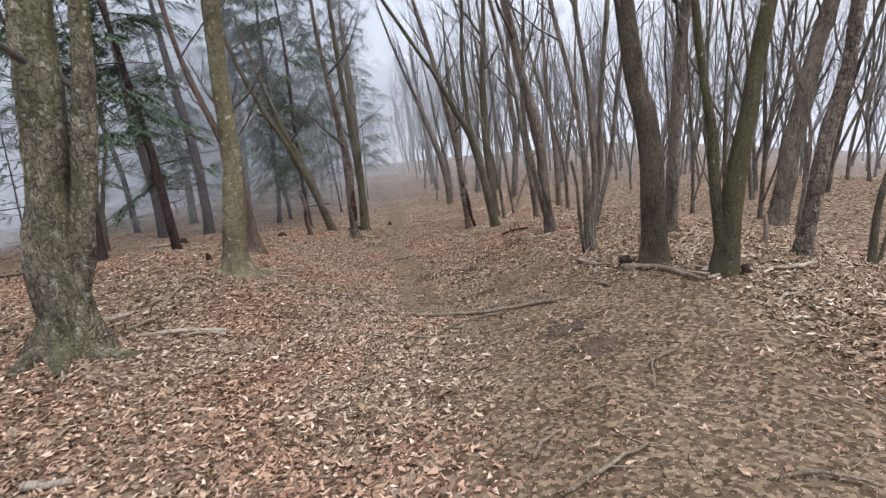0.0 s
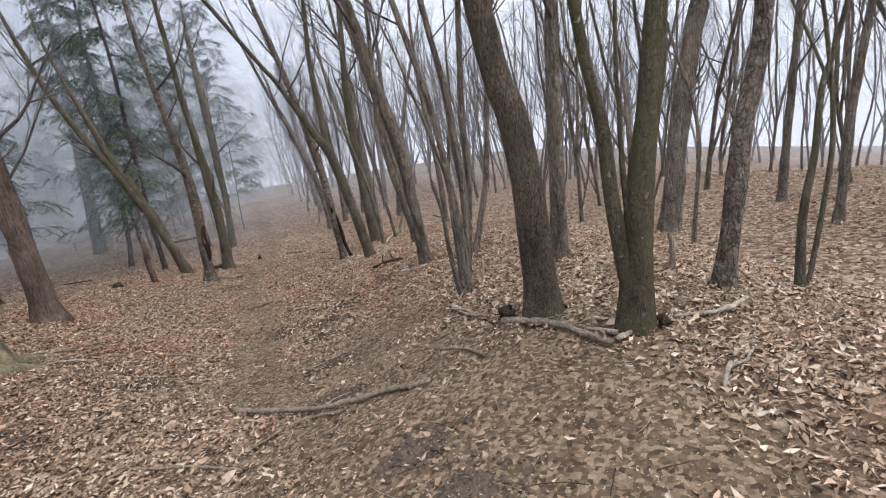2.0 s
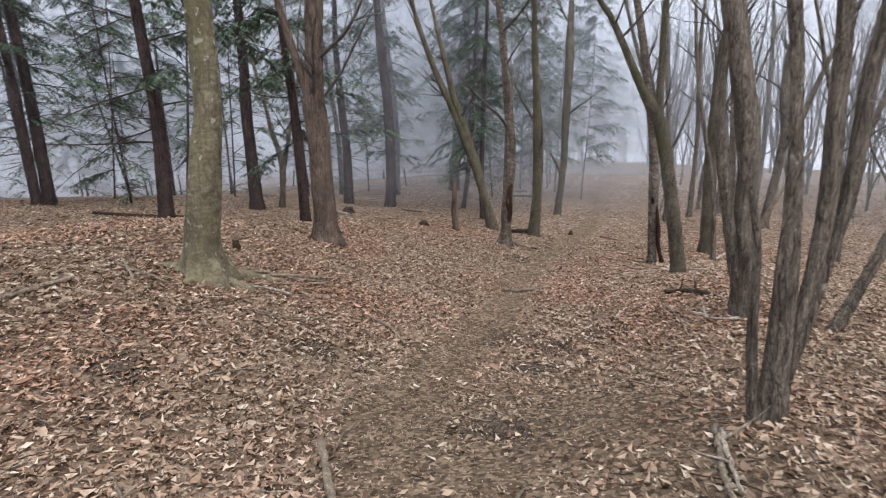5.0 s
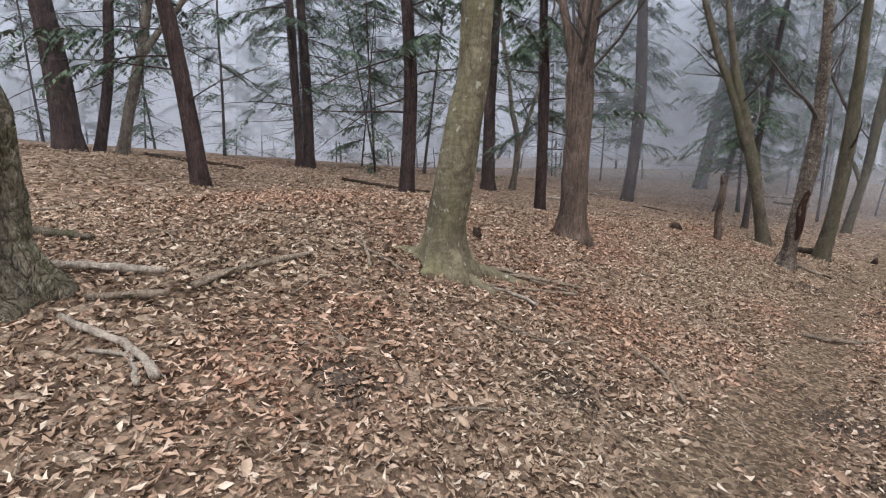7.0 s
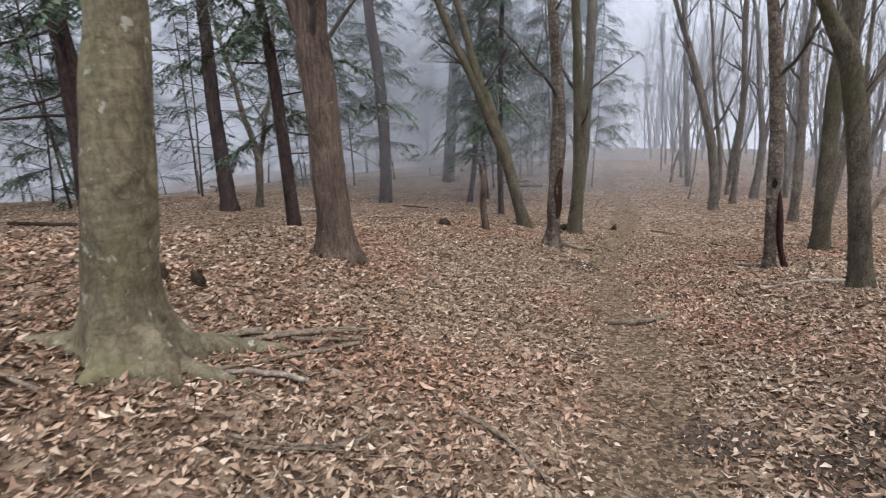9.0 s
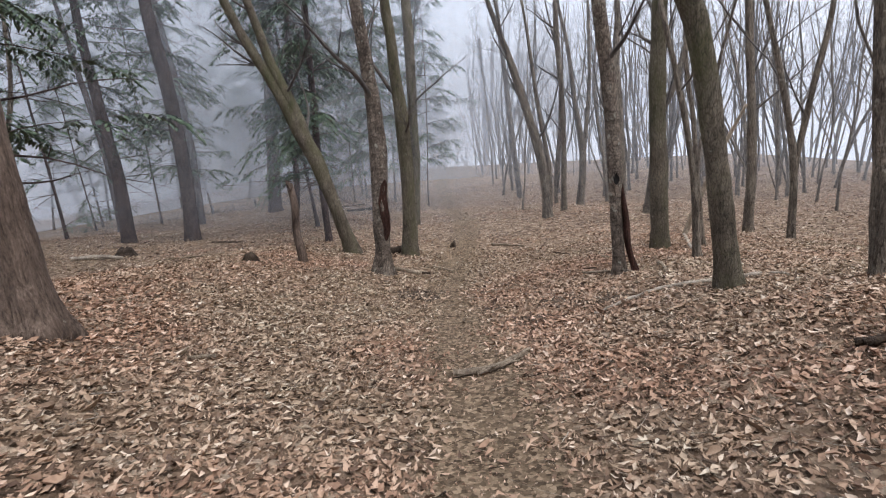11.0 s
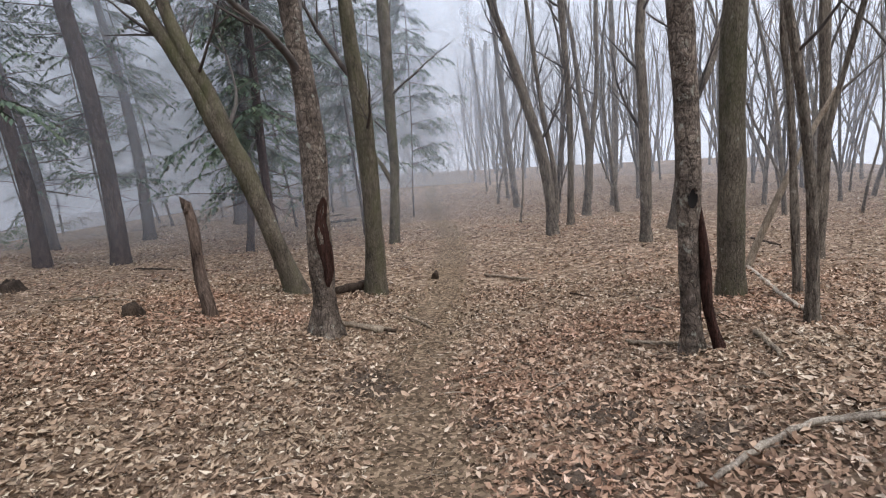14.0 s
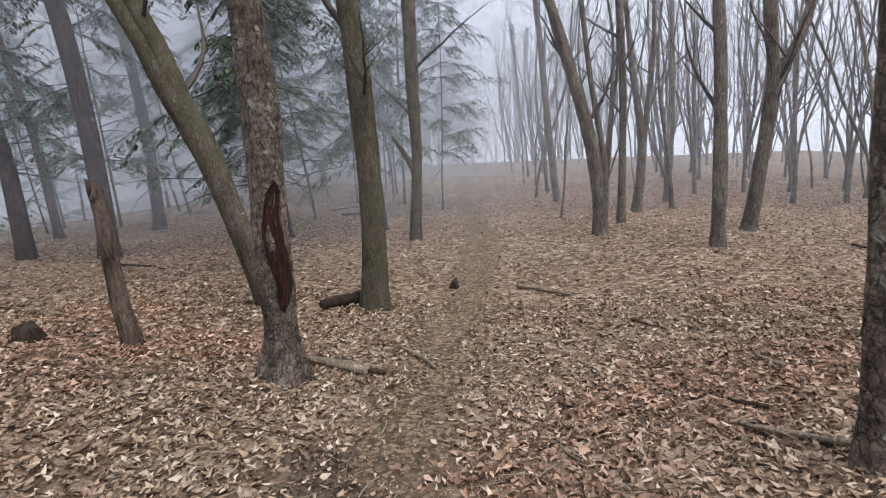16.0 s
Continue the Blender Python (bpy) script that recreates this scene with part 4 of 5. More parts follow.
fallen('moss', 0.044, (-5.68, 5.27), (-5.25, 5.54), (-4.92, 5.77))
fallen('dead', 0.023, (-7.04, 5.43), (-7.02, 5.88))
fallen('dead', 0.010, (-3.25, 6.76), (-3.44, 7.09), (-3.46, 7.32))
fallen('dead', 0.019, (-4.21, 7.92), (-3.87, 7.77), (-3.55, 7.62))
fallen('dead', 0.020, (-2.14, 9.50), (-1.79, 9.41), (-1.46, 9.19))
fallen('dead', 0.012, (-1.90, 7.06), (-1.83, 7.32), (-1.77, 7.54))
fallen('dead', 0.011, (-2.73, 8.29), (-2.41, 8.59), (-2.30, 9.00))
fallen('dark', 0.056, (-12.43, 12.10), (-11.57, 12.87), (-10.99, 13.83))
fallen('dark', 0.054, (-15.31, 8.17), (-14.25, 9.04), (-13.10, 9.84))
fallen('dead', 0.011, (-5.20, 6.18), (-5.06, 6.33), (-4.47, 6.32))
fallen('dead', 0.007, (-3.10, 6.34), (-2.96, 6.57), (-2.90, 6.82))
fallen('dead', 0.024, (-3.42, 8.56), (-3.47, 8.90), (-3.44, 9.25))
fallen('dead', 0.017, (-3.39, 8.86), (-3.43, 9.08), (-3.32, 9.47), (-3.18, 10.00))
fallen('pale', 0.019, (-3.13, 8.66), (-3.02, 8.83), (-2.83, 8.98))
fallen('dead', 0.008, (-2.70, 8.27), (-2.60, 8.31), (-2.35, 8.60))
fallen('dead', 0.015, (-3.32, 9.15), (-3.41, 9.41))
fallen('dead', 0.015, (-1.54, 12.50), (-1.23, 12.75))
fallen('pale', 0.026, (-0.53, 14.01), (-0.23, 14.21), (0.16, 14.43), (0.56, 14.38), (1.13, 14.36))
fallen('dead', 0.028, (-1.74, 12.50), (-1.48, 12.59), (-1.31, 12.74), (-1.16, 13.05))
fallen('dead', 0.020, (-3.69, 12.06), (-3.56, 12.18))
fallen('pale', 0.056, (-11.65, 19.15), (-11.11, 19.38), (-10.45, 19.31))
fallen('dark', 0.024, (-3.49, 17.48), (-2.94, 17.42))
fallen('dead', 0.028, (-2.23, 20.87), (-1.47, 20.22))
fallen('dead', 0.008, (0.23, 13.16), (0.39, 13.45), (0.45, 13.41))
fallen('pale', 0.016, (1.23, 14.40), (1.30, 14.17))
fallen('dead', 0.023, (-0.48, 16.60), (-0.26, 16.43), (-0.02, 16.24))
fallen('dead', 0.028, (0.52, 16.24), (0.53, 15.97), (0.47, 15.59))
fallen('dead', 0.008, (-0.05, 15.16), (0.16, 15.03), (0.38, 14.84))
fallen('dead', 0.008, (0.19, 15.39), (0.28, 14.99), (0.32, 14.72))
fallen('dark', 0.091, (-4.26, 19.04), (-4.04, 19.72))
fallen('dead', 0.025, (-3.55, 17.47), (-3.28, 17.52), (-3.02, 17.52))
fallen('dead', 0.015, (-9.01, 18.58), (-7.66, 18.13), (-6.31, 17.67))
fallen('dark', 0.023, (-9.93, 21.96), (-8.77, 21.66))
fallen('dark', 0.066, (-9.74, 32.03), (-8.46, 32.66))
fallen('dead', 0.020, (-3.01, 18.08), (-2.79, 17.90), (-2.58, 17.68))
fallen('dead', 0.008, (-1.62, 14.90), (-1.52, 14.98), (-1.42, 14.88))
fallen('dark', 0.028, (3.31, 24.30), (3.52, 23.35))
fallen('dead', 0.020, (-0.10, 17.67), (-0.02, 17.33))
fallen('dead', 0.008, (-1.75, 16.46), (-1.57, 16.49), (-1.37, 16.19))
fallen('dark', 0.016, (-0.46, 16.92), (-0.27, 16.79))
fallen('dead', 0.020, (-8.02, 18.28), (-7.22, 18.25))
fallen('dead', 0.010, (-5.70, 16.98), (-5.41, 17.14), (-5.02, 17.21))
fallen('dark', 0.014, (-0.85, 18.95), (-0.58, 18.58))

fallen('pale', 0.030, (1.13, 16.50), (1.24, 17.55), (1.62, 19.60))
fallen('pale', 0.014, (1.30, 11.05), (1.36, 10.72), (1.52, 10.35))
fallen('pale', 0.016, (1.18, 10.90), (1.42, 10.60), (1.66, 10.52))
fallen('dead', 0.018, (0.85, 11.35), (1.10, 10.70), (1.25, 10.05))
fallen('dead', 0.012, (-2.72, 8.25), (-2.53, 8.38), (-2.32, 8.75))
fallen('dead', 0.022, (-3.40, 8.70), (-3.32, 9.30), (-3.14, 10.02))
fallen('dark', 0.045, (-10.9, 33.6), (-9.8, 34.8))


def root_run(owner, *points):
    """A surface root that runs out from its tree and sinks into the ground."""
    o = owner.matrix_basis.translation
    ctrl = [(x - o.x, y - o.y, z_at(x, y) - o.z, 1.25 * r) for x, y, r in points]
    v, f = [], []
    tube(v, f, smooth_line(ctrl, 0.05), 12, 0.18, None, points[0][0])
    return part("root", mesh_of("root", v, f, BARK["beech" if owner is beech else "old"]), owner)


root_run(beech, (-3.60, 8.54, 0.11), (-3.46, 8.74, 0.085), (-3.32, 8.97, 0.055), (-3.18, 9.24, 0.025))
root_run(beech, (-3.50, 8.44, 0.11), (-3.34, 8.50, 0.075), (-3.20, 8.58, 0.045), (-3.02, 8.72, 0.018))
root_run(beech, (-3.52, 8.37, 0.10), (-3.46, 8.20, 0.06), (-3.43, 8.06, 0.02))
root_run(beech, (-3.66, 8.37, 0.10), (-3.78, 8.22, 0.065), (-3.92, 8.10, 0.02))


def stump(x, y, radius, tall, material, text, jag=0.15):
    """A broken or sawn stump with a ragged top."""
    rng = random.Random(int(abs(x * 97 + y * 31)))
    n = max(4, int(tall / 0.05))
    line = [(0.02 * math.sin(i * 0.4), 0.015 * math.cos(i * 0.5), tall * i / n - 0.05, radius * (1.1 - 0.35 * i / n)) for i in range(n + 1)]
    v, f = [], []
    tube(v, f, line, 14, 0.2, (4, 0.12, 0.35), x, True)
    top = len(v) - 14
    for i in range(top, len(v)):
        a = v[i]
        v[i] = (a[0], a[1], a[2] + rng.uniform(-jag, jag))
    root = tagged(new("tree_stump"), text, "stump")
    part("stump_wood", mesh_of("stump_wood", v, f, material), root)
    root.matrix_basis = Matrix.Translation((x, y, z_at(x, y)))
    return root


stump(-5.06, 17.08, 0.075, 1.35, BARK["brown"], "tall broken grey-brown dead trunk standing in leaves", 0.13)
stump(-10.83, 19.82, 0.19, 0.22, DARK_WOOD, "low dark rotten stump beside a pale log", 0.05)
stump(-5.9, 16.87, 0.12, 0.17, DARK_WOOD, "small low brown stump among leaves", 0.02)
stump(-4.45, 9.3, 0.05, 0.16, DARK_WOOD, "thin dark broken stub beside beech roots", 0.04)
stump(-4.25, 9.45, 0.05, 0.14, DARK_WOOD, "thin dark broken stub beside beech roots", 0.04)
stump(3.83, 7.02, 0.035, 0.42, DEAD_WOOD, "thin broken sapling stub standing in leaves", 0.03)
stump(-3.12, 20.89, 0.06, 0.16, DARK_WOOD, "small dark stub beside the trail", 0.03)


def splintered_end(x, y, radius, seed):
    """The torn root end of a fallen stem: a dark knot bristling with short splinters."""
    rng = random.Random(seed)
    root = tagged(new("root_knot"), "dark splintered root end beside a fallen log", "root")
    line = [(0.9 * radius * (i / 6 - 0.5), 0.25 * radius * math.sin(i), radius * 0.75, radius * (0.35 + 0.6 * math.sin(math.pi * (i + 0.6) / 7.2))) for i in range(7)]
    v, f = [], []
    tube(v, f, line, 12, 0.35, None, seed, True)
    part("knot", mesh_of("knot", v, f, DARK_WOOD), root)
    for _ in range(34):
        a, h = rng.uniform(0, 6.28), rng.uniform(-0.3, 1.0)
        d = Vector((math.cos(a), math.sin(a), h)).normalized()
        v, f = [], []
        tube(v, f, limb_line(Vector((0, 0, radius * 0.75)) + d * radius * 0.55, d, radius * rng.uniform(0.5, 1.1), radius * rng.uniform(0.05, 0.11), rng, 0, 0.25, 3), 4)
        part("splinter", mesh_of("splinter", v, f, DARK_WOOD), root)
    root.matrix_basis = Matrix.Translation((x, y, z_at(x, y)))
    return root


splintered_end(1.95, 6.36, 0.075, 5)
splintered_end(2.83, 5.36, 0.05, 6)


def leaning_pole(thick, foot, tip, rise):
    """A dead stem fallen against the trees: its foot on the ground, its tip high up."""
    z0 = z_at(*foot)
    dx, dy = tip[0] - foot[0], tip[1] - foot[1]
    line = smooth_line([(dx * t, dy * t, rise * t + 0.15 * math.sin(3 * t), thick * (1.15 - 0.5 * t)) for t in (0, 0.33, 0.66, 1)], 0.08)
    v, f = [], []
    tube(v, f, line, 10, 0.15, None, foot[0], True)
    root = tagged(new("leaning_pole"), "dead bare stem leaning against a tree trunk", "log")
    part("wood", mesh_of("wood", v, f, DEAD_WOOD), root)
    root.matrix_basis = Matrix.Translation((*foot, z0 - 0.02))
    return root


leaning_pole(0.045, (1.62, 19.7), (2.75, 19.9), 2.4)


def twig_litter(name, count, x0, x1, y0, y1, material, seed):
    """Broken twigs strewn over the leaves, bent and lying at all angles."""
    rng = random.Random(seed)
    v, f = [], []
    for _ in range(count):
        x, y, a = rng.uniform(x0, x1), rng.uniform(y0, y1), rng.uniform(0, 6.28)
        length, r = rng.uniform(0.06, 0.22) * rng.choice((1, 1, 1, 2.2)), rng.uniform(0.0018, 0.0055)
        rows, bow = [], rng.uniform(-0.5, 0.5)
        for i in range(4):
            px, py = x + length * i / 3 * math.cos(a + bow * i / 3), y + length * i / 3 * math.sin(a + bow * i / 3)
            rows.append((px, py, z_at(px, py) + 0.022 + r + rng.uniform(0, 0.008), r * (1 - 0.2 * i)))
        tube(v, f, rows, 4)
    return tagged(new(name, mesh_of(name, v, f, material)), "broken thin twigs strewn over fallen leaves", "twigs", kind="stuff")


twig_litter("twig_litter", 1500, -6, 5, 1.8, 20, DEAD_WOOD, 31)
twig_litter("twig_litter", 900, -6, 5, 1.8, 20, DARK_WOOD, 32)
twig_litter("twig_litter", 350, -6, 5, 1.8, 20, PALE_WOOD, 33)


# ---------------------------------------------------------------- the wounds in two trunks
def trunk_of(owner):
    return [o for o in owner.children if o.name.startswith("trunk")][0].data


def bark_patch(owner, name, material, mid, half, low, high, lift, text, seed):
    """A ragged strip of bare wood on a trunk: between two heights, round the trunk about one direction."""
    trunk = trunk_of(owner)
    pts = np.array([v.co for v in trunk.vertices])
    sides = TRUNK_SIDES
    rings = pts.reshape(-1, sides, 3)
    centre = rings.mean(1)
    v, f = [], []
    m = 9
    keep = [i for i in range(len(rings)) if low < centre[i][2] < high]
    for n, i in enumerate(keep):
        t = n / (len(keep) - 1)
        r = np.linalg.norm(rings[i] - centre[i], axis=1).mean()
        wide = half * (math.sin(math.pi * min(1, max(0, t))) ** 0.5 * 0.9 + 0.1) * (1 + 0.35 * noise.noise((t * 6, seed, 1)))
        shift = 0.35 * noise.noise((t * 2.2, seed, 5))
        for j in range(m):
            a = mid + shift + wide * (2 * j / (m - 1) - 1)
            edge = abs(2 * j / (m - 1) - 1)
            out = r * 1.04 + (lift if 0.6 < edge < 0.95 else -0.01 if edge > 0.95 else 0.004) + 0.012 * noise.noise((j * 0.9, n * 0.7, seed))
            v.append((centre[i][0] + out * math.cos(a), centre[i][1] + out * math.sin(a), centre[i][2]))
    for n in range(len(keep) - 1):
        for j in range(m - 1):
            k = n * m + j
            f.append((k, k + 1, k + m + 1, k + m))
    return part(name, mesh_of(name, v, f, material), owner, text)


bark_patch(scarred_tree, "scar", RED_WOOD, radians(-45), 0.6, 0.55, 1.58, 0.025, "dark red bare heartwood", 3.0)


def hollow(owner, mid, z, wide, tall):
    """A knot hole: a raised rim of bark round a shallow cup, painted near-black for the shade of a deep one."""
    pts = np.array([v.co for v in trunk_of(owner).vertices]).reshape(-1, TRUNK_SIDES, 3)
    centre = pts.mean(1)
    i = int(np.argmin(abs(centre[:, 2] - z)))
    r = np.linalg.norm(pts[i] - centre[i], axis=1).max()
    o, s = Vector((math.cos(mid), math.sin(mid), 0)), Vector((-math.sin(mid), math.cos(mid), 0))
    c = Vector(centre[i]) + o * (r + 0.004)
    rim = [(*(c + s * (wide * math.cos(a)) + Vector((0, 0, tall * math.sin(a))) + o * (0.012 * math.sin(a) - 0.01)), 0.016) for a in np.linspace(0, 2 * math.pi, 25)]
    v, f = [], []
    tube(v, f, rim, 8, 0.2, None, 2.0)
    part("rim", mesh_of("rim", v, f, BARK["banded"]), owner)
    v, f = [], []
    for k in range(4):
        q = 1 - k / 4
        for a in np.linspace(0, 2 * math.pi, 16, endpoint=False):
            v.append(tuple(c + s * (wide * q * math.cos(a)) + Vector((0, 0, tall * q * math.sin(a))) + o * (0.008 - 0.004 * k)))
    for k in range(3):
        for j in range(16):
            f.append((k * 16 + j, k * 16 + (j + 1) % 16, k * 16 + 16 + (j + 1) % 16, k * 16 + 16 + j))
    f.append(tuple(48 + j for j in range(16)))
    part("cavity", mesh_of("cavity", v, f, HOLLOW_SHADE), owner, "hollow with its shade painted black")


hollow(hollow_tree, radians(-88), 1.30, 0.036, 0.085)


def dead_stem(owner, *rows):
    """A split-off rotten stem that leans against its tree."""
    v, f = [], []
    tube(v, f, smooth_line(rows, 0.04), 14, 0.3, None, 7.0, True)
    return part("dead_stem", mesh_of("dead_stem", v, f, RED_WOOD), owner, "rotten dark red-brown split stem")


dead_stem(hollow_tree, (0.22, -0.08, -0.06, 0.07), (0.16, -0.07, 0.14, 0.048), (0.095, -0.06, 0.42, 0.042), (0.07, -0.05, 0.75, 0.036), (0.04, -0.05, 1.05, 0.03), (0.02, -0.04, 1.26, 0.016))
root_run(old_tree, (-3.92, 5.0, 0.15), (-4.0, 4.75, 0.09), (-3.95, 4.4, 0.035))
root_run(old_tree, (-3.68, 5.0, 0.15), (-3.42, 4.9, 0.09), (-3.05, 4.95, 0.03))
root_run(old_tree, (-3.80, 4.95, 0.14), (-3.66, 4.68, 0.085), (-3.5, 4.42, 0.03))


# ---------------------------------------------------------------- turned soil
def clods(x, y, spread, count, seed):
    """A patch of dark turned soil: crumbly clods heaped on the ground."""
    rng = random.Random(seed)
    v, f = [], []
    for _ in range(count):
        a, d = rng.uniform(0, 6.283), spread * abs(rng.gauss(0, 0.38))
        px, py, s = x + d * math.cos(a) * 1.5, y + d * math.sin(a) * 1.2, rng.uniform(0.006, 0.028)
        pz = z_at(px, py) + s * 0.3
        k = len(v)
        for cx, cy, cz in ((1, 0, 0), (0, 1, 0), (-1, 0, 0), (0, -1, 0), (0, 0, 1), (0, 0, -0.6)):
            j = s * rng.uniform(0.6, 1.3)
            v.append((px + cx * j * 1.3 + rng.uniform(-.3, .3) * s, py + cy * j * 1.3 + rng.uniform(-.3, .3) * s, pz + cz * j * 0.8))
        f += [(k, k + 1, k + 4), (k + 1, k + 2, k + 4), (k + 2, k + 3, k + 4), (k + 3, k, k + 4), (k + 1, k, k + 5), (k + 2, k + 1, k + 5), (k + 3, k + 2, k + 5), (k, k + 3, k + 5)]
    return tagged(new("soil_clods", mesh_of("soil_clods", v, f, DARK_SOIL, False)), "dark damp patch of turned soil clods", "soil", kind="stuff")


for i, (x, y, s, n) in enumerate(DAMP):
    clods(x, y, s, n, i)

# ---------------------------------------------------------------- leaf litter
def leaves_mesh(name, x, y, z, size, rng, material, full=False):
    """Narrow dry leaves, pointed at both ends, folded along the midrib and curled; full ones have a rounder outline and a twist."""
    n = len(x)
    yaw, tilt, roll = rng.uniform(0, 2 * np.pi, n), rng.normal(0, 0.26, n), rng.normal(0, 0.45, n)
    curl, fold = rng.uniform(-0.25, 0.42, n), rng.uniform(-0.5, 1.2, n)
    width, mid, bend, twist = rng.uniform(0.10, 0.27, n), rng.uniform(-0.15, 0.2, n), rng.normal(0, 0.13, n), rng.normal(0, 0.9, n)
    if full:
        rows = [(-0.5, 0, 0)] + [(-0.2, s, 0.9) for s in (-1, 0, 1)] + [(0.16, s, 1.0) for s in (-1, 0, 1)] + [(0.5, 0, 0)]
        tris = [(0, 2, 1), (0, 3, 2), (1, 2, 5), (1, 5, 4), (2, 3, 6), (2, 6, 5), (4, 5, 7), (5, 6, 7)]
    else:
        rows = [(-0.5, 0, 0)] + [(None, s, 1.0) for s in (-1, 0, 1)] + [(0.5, 0, 0)]
        tris = [(0, 2, 1), (0, 3, 2), (1, 2, 4), (2, 3, 4)]
    P = []
    for along, s, w in rows:
        u = mid if along is None else along
        lx = u * size
        ly = s * w * width * size + bend * size * (4 * u * u)
        lz = curl * size * 4 * u * u + fold * abs(s) * width * size + twist * s * u * width * size
        a = ly * np.cos(roll) - lz * np.sin(roll)
        b = ly * np.sin(roll) + lz * np.cos(roll)
        c = lx * np.cos(tilt) - b * np.sin(tilt)
        d = lx * np.sin(tilt) + b * np.cos(tilt)
        P.append(np.stack([x + c * np.cos(yaw) - a * np.sin(yaw), y + c * np.sin(yaw) + a * np.cos(yaw), z + d], -1))
    V = np.stack(P, 1).reshape(-1, 3)
    F = (np.arange(n)[:, None, None] * len(rows) + np.array(tris)[None]).reshape(-1, 3)
    me = bpy.data.meshes.new(name)
    me.vertices.add(len(V))
    me.vertices.foreach_set("co", V.astype(np.float32).ravel())
    me.loops.add(F.size)
    me.loops.foreach_set("vertex_index", F.astype(np.int32).ravel())
    me.polygons.add(len(F))
    me.polygons.foreach_set("loop_start", np.arange(0, F.size, 3, dtype=np.int32))
    me.polygons.foreach_set("use_smooth", np.ones(len(F), dtype=bool))
    me.materials.append(material)
    me.update(calc_edges=True)
    return me


def strew(rng, count, x0, x1, y0, y1, lo, hi, keep):
    x, y = rng.uniform(x0, x1, count), rng.uniform(y0, y1, count)
    ok = rng.random(count) < keep(x, y)
    x, y = x[ok], y[ok]
    size = lo + (hi - lo) * rng.random(len(x)) ** 1.3
    return x, y, height(x, y) + rough(x, y) + rng.uniform(0.002, 0.03, len(x)), size


def leafy(x, y):
    return (1 - 0.96 * np.clip(trodden(x, y) * 1.3, 0, 1)) * (1 - 0.6 * damp(x, y))


rng_np = np.random.default_rng(4)
leaf_litter = tagged(new("leaf_litter"), "thick carpet of dry tan and brown fallen leaves", "leaves", kind="stuff")


def close_by(x, y):
    return (np.hypot(x - np.interp(y, (0, 5, 9, 20), (0.8, 0.6, -1, -2)), 0) < 3.4) & (y > 2.2) & (y < 18)


def inner(x, y):
    return (x > -7.5) & (x < 5.5) & (y < 20) & (y > 1.5)


near_leaves = leaves_mesh("leaf_carpet", *strew(rng_np, 250000, -5.5, 4.2, 2.2, 18, 0.022, 0.085, lambda x, y: leafy(x, y) * close_by(x, y)), rng_np, LEAF)
tagged(part("leaf_carpet", near_leaves, leaf_litter), kind="stuff")
side_leaves = leaves_mesh("leaf_carpet_beside", *strew(rng_np, 240000, -7.5, 5.5, 1.5, 20, 0.025, 0.09, lambda x, y: leafy(x, y) * ~close_by(x, y)), rng_np, LEAF)
tagged(part("leaf_carpet_beside", side_leaves, leaf_litter), kind="stuff")
crumbs = leaves_mesh("leaf_fragments", *strew(rng_np, 170000, -5, 5, 1.5, 18, 0.008, 0.026, lambda x, y: 0.4 + 0.6 * trodden(x, y)), rng_np, LEAF)
tagged(part("leaf_fragments", crumbs, leaf_litter), kind="stuff")
far_leaves = leaves_mesh("leaf_carpet_beyond", *strew(rng_np, 150000, -18, 16, -5, 42, 0.045, 0.11, lambda x, y: np.where(inner(x, y), 0.0, leafy(x, y))), rng_np, LEAF)
tagged(part("leaf_carpet_beyond", far_leaves, leaf_litter), kind="stuff")


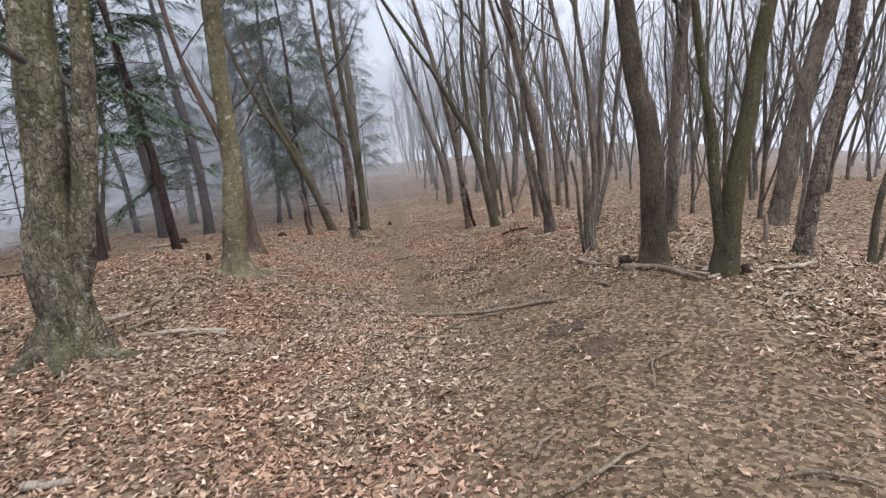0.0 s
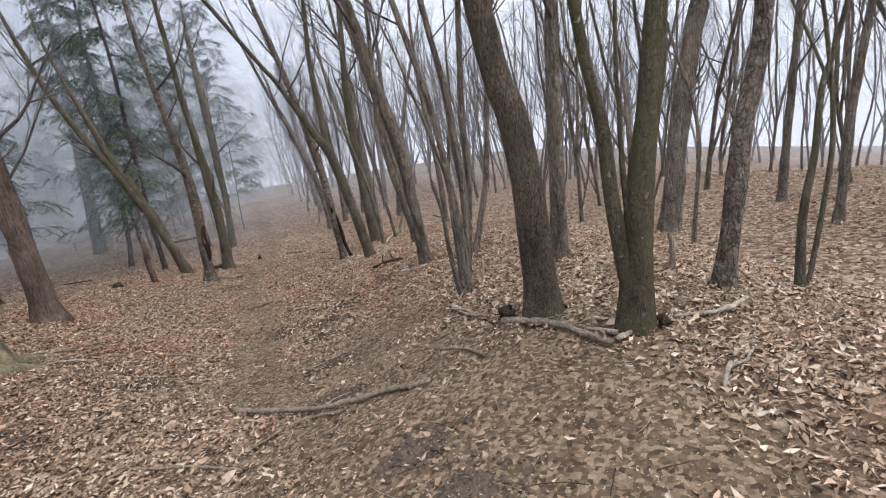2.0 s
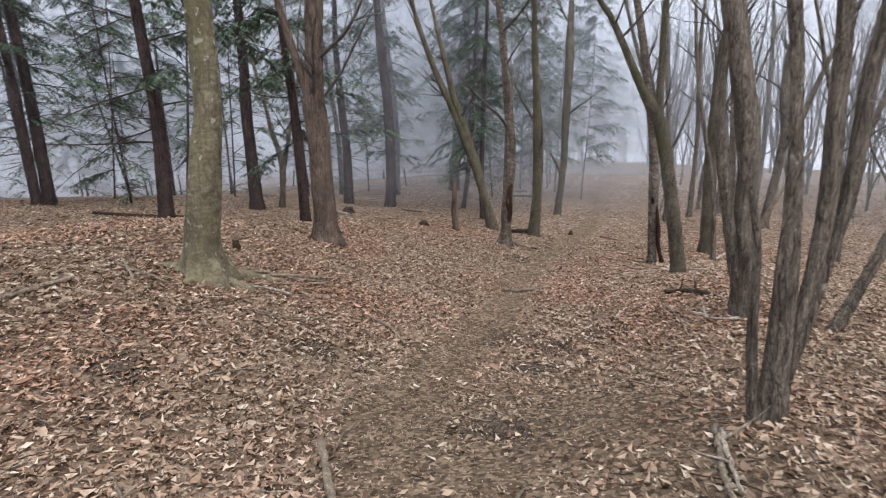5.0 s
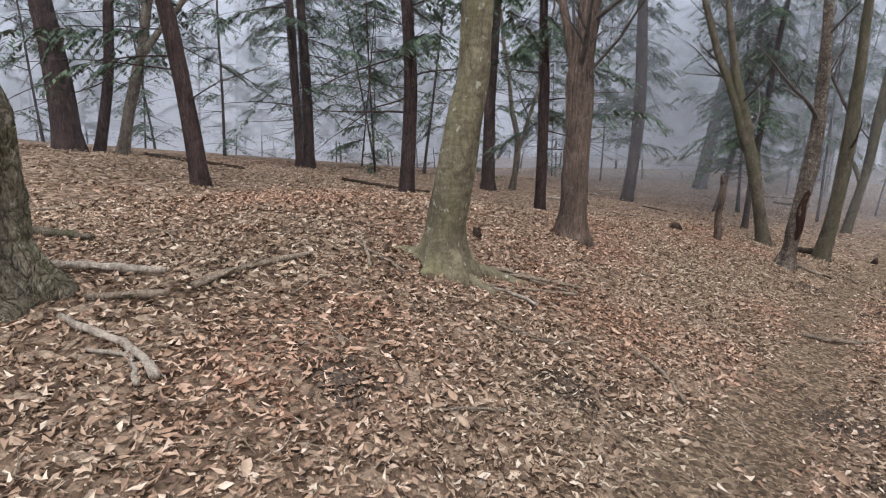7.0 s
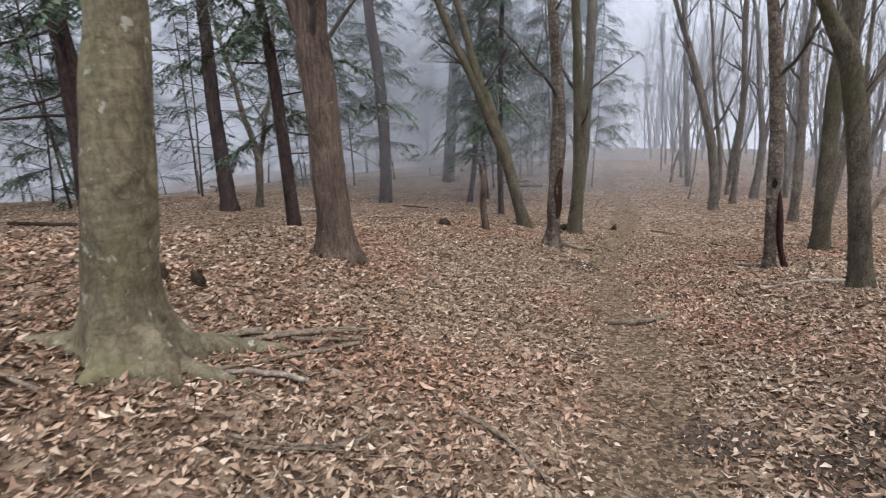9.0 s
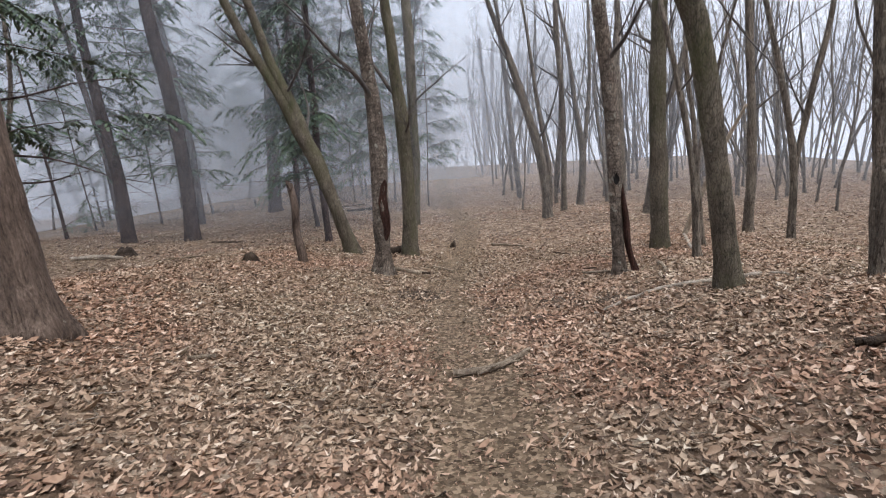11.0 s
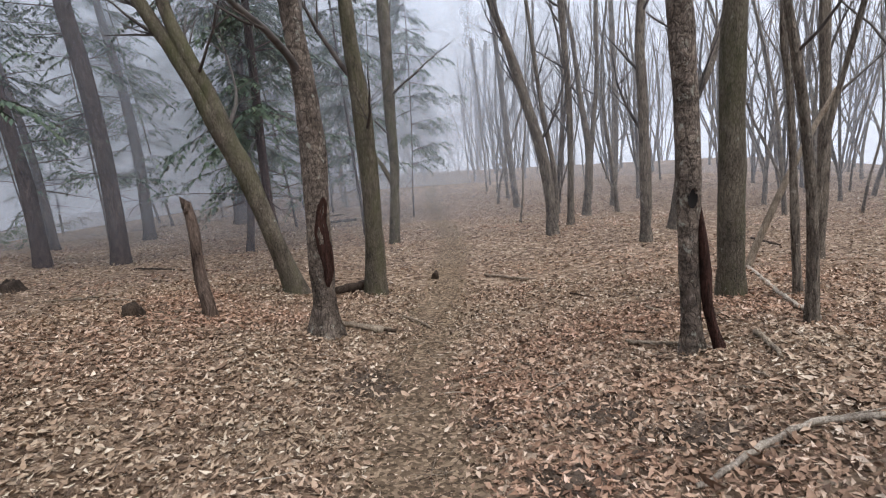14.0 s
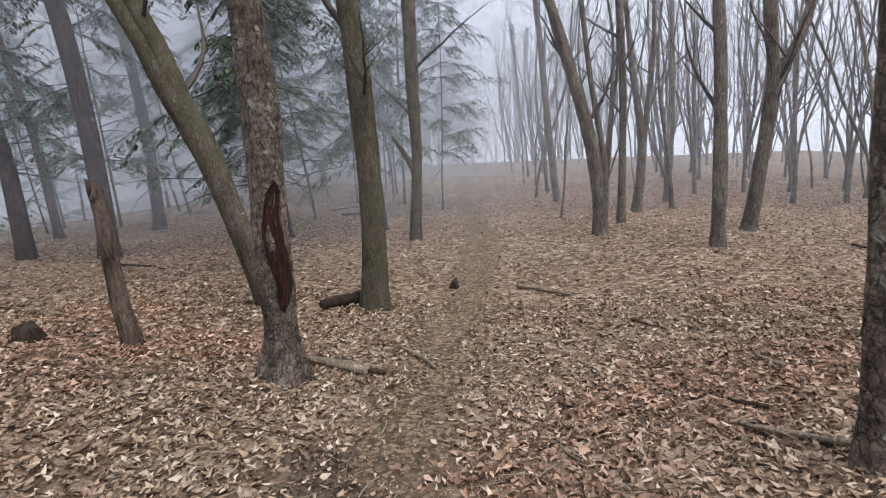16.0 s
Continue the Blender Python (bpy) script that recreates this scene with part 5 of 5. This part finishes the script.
def single_leaves(count):
    """The leaves beside the walk that can be picked out one by one."""
    rng = np.random.default_rng(12)
    shapes = []
    for k in range(6):
        shapes.append(leaves_mesh("leaf", np.zeros(1), np.zeros(1), np.zeros(1), np.array([0.085]), rng, LEAF_ONE, True))
    done = 0
    while done < count:
        y = rng.uniform(3.2, 17)
        x = np.interp(y, (3, 5, 9, 17), (1.2, 0.6, -1, -1.6)) + rng.uniform(-2.6, 2.2)
        if rng.random() > leafy(x, y) + 0.03:
            continue
        ob = part("leaf", shapes[done % 6], leaf_litter)
        s = rng.uniform(0.7, 1.35)
        ob.matrix_basis = pose(x, y, z_at(x, y) + 0.028, rng.normal(0, 14), rng.normal(0, 14), rng.uniform(0, 360)) @ Matrix.Diagonal((s, s * rng.uniform(0.9, 1.5), s, 1))
        done += 1


single_leaves(290)


# ---------------------------------------------------------------- haze sheets standing in for mist over the valley
def mist(radius, amount, seed):
    """An added translucent sheet that hazes what lies behind it and curves round the walk: thick over the valley and
    the dip ahead, thin over the ridge.
    """
    verts, faces, dens = [], [], []
    na, nz = 72, 14
    for i in range(na + 1):
        a = radians(-35 + 275 * i / na)
        x, y = 0.5 + radius * math.cos(a), 8 + radius * math.sin(a)
        g = float(height(x, y))
        for j in range(nz + 1):
            t = j / nz
            verts.append((x, y, g - 0.6 + (15 + 0.4 * radius) * t))
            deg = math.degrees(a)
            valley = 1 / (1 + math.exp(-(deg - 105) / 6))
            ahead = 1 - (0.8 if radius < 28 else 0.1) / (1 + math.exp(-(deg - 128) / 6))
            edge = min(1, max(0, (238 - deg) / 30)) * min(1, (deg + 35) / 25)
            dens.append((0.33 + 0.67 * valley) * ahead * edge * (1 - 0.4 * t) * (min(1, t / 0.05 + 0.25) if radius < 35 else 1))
    for i in range(na):
        for j in range(nz):
            a = i * (nz + 1) + j
            faces.append((a, a + 1, a + nz + 2, a + nz + 1))
    me = mesh_of("mist", verts, faces, haze_sheet_material("haze_sheet", amount, seed))
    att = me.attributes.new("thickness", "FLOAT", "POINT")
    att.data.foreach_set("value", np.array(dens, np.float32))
    return tagged(new("mist", me), "pale translucent sheet standing in for mist over the valley side", "mist", kind="stuff")


# nested haze sheets, denser outward, so the woods pale with distance
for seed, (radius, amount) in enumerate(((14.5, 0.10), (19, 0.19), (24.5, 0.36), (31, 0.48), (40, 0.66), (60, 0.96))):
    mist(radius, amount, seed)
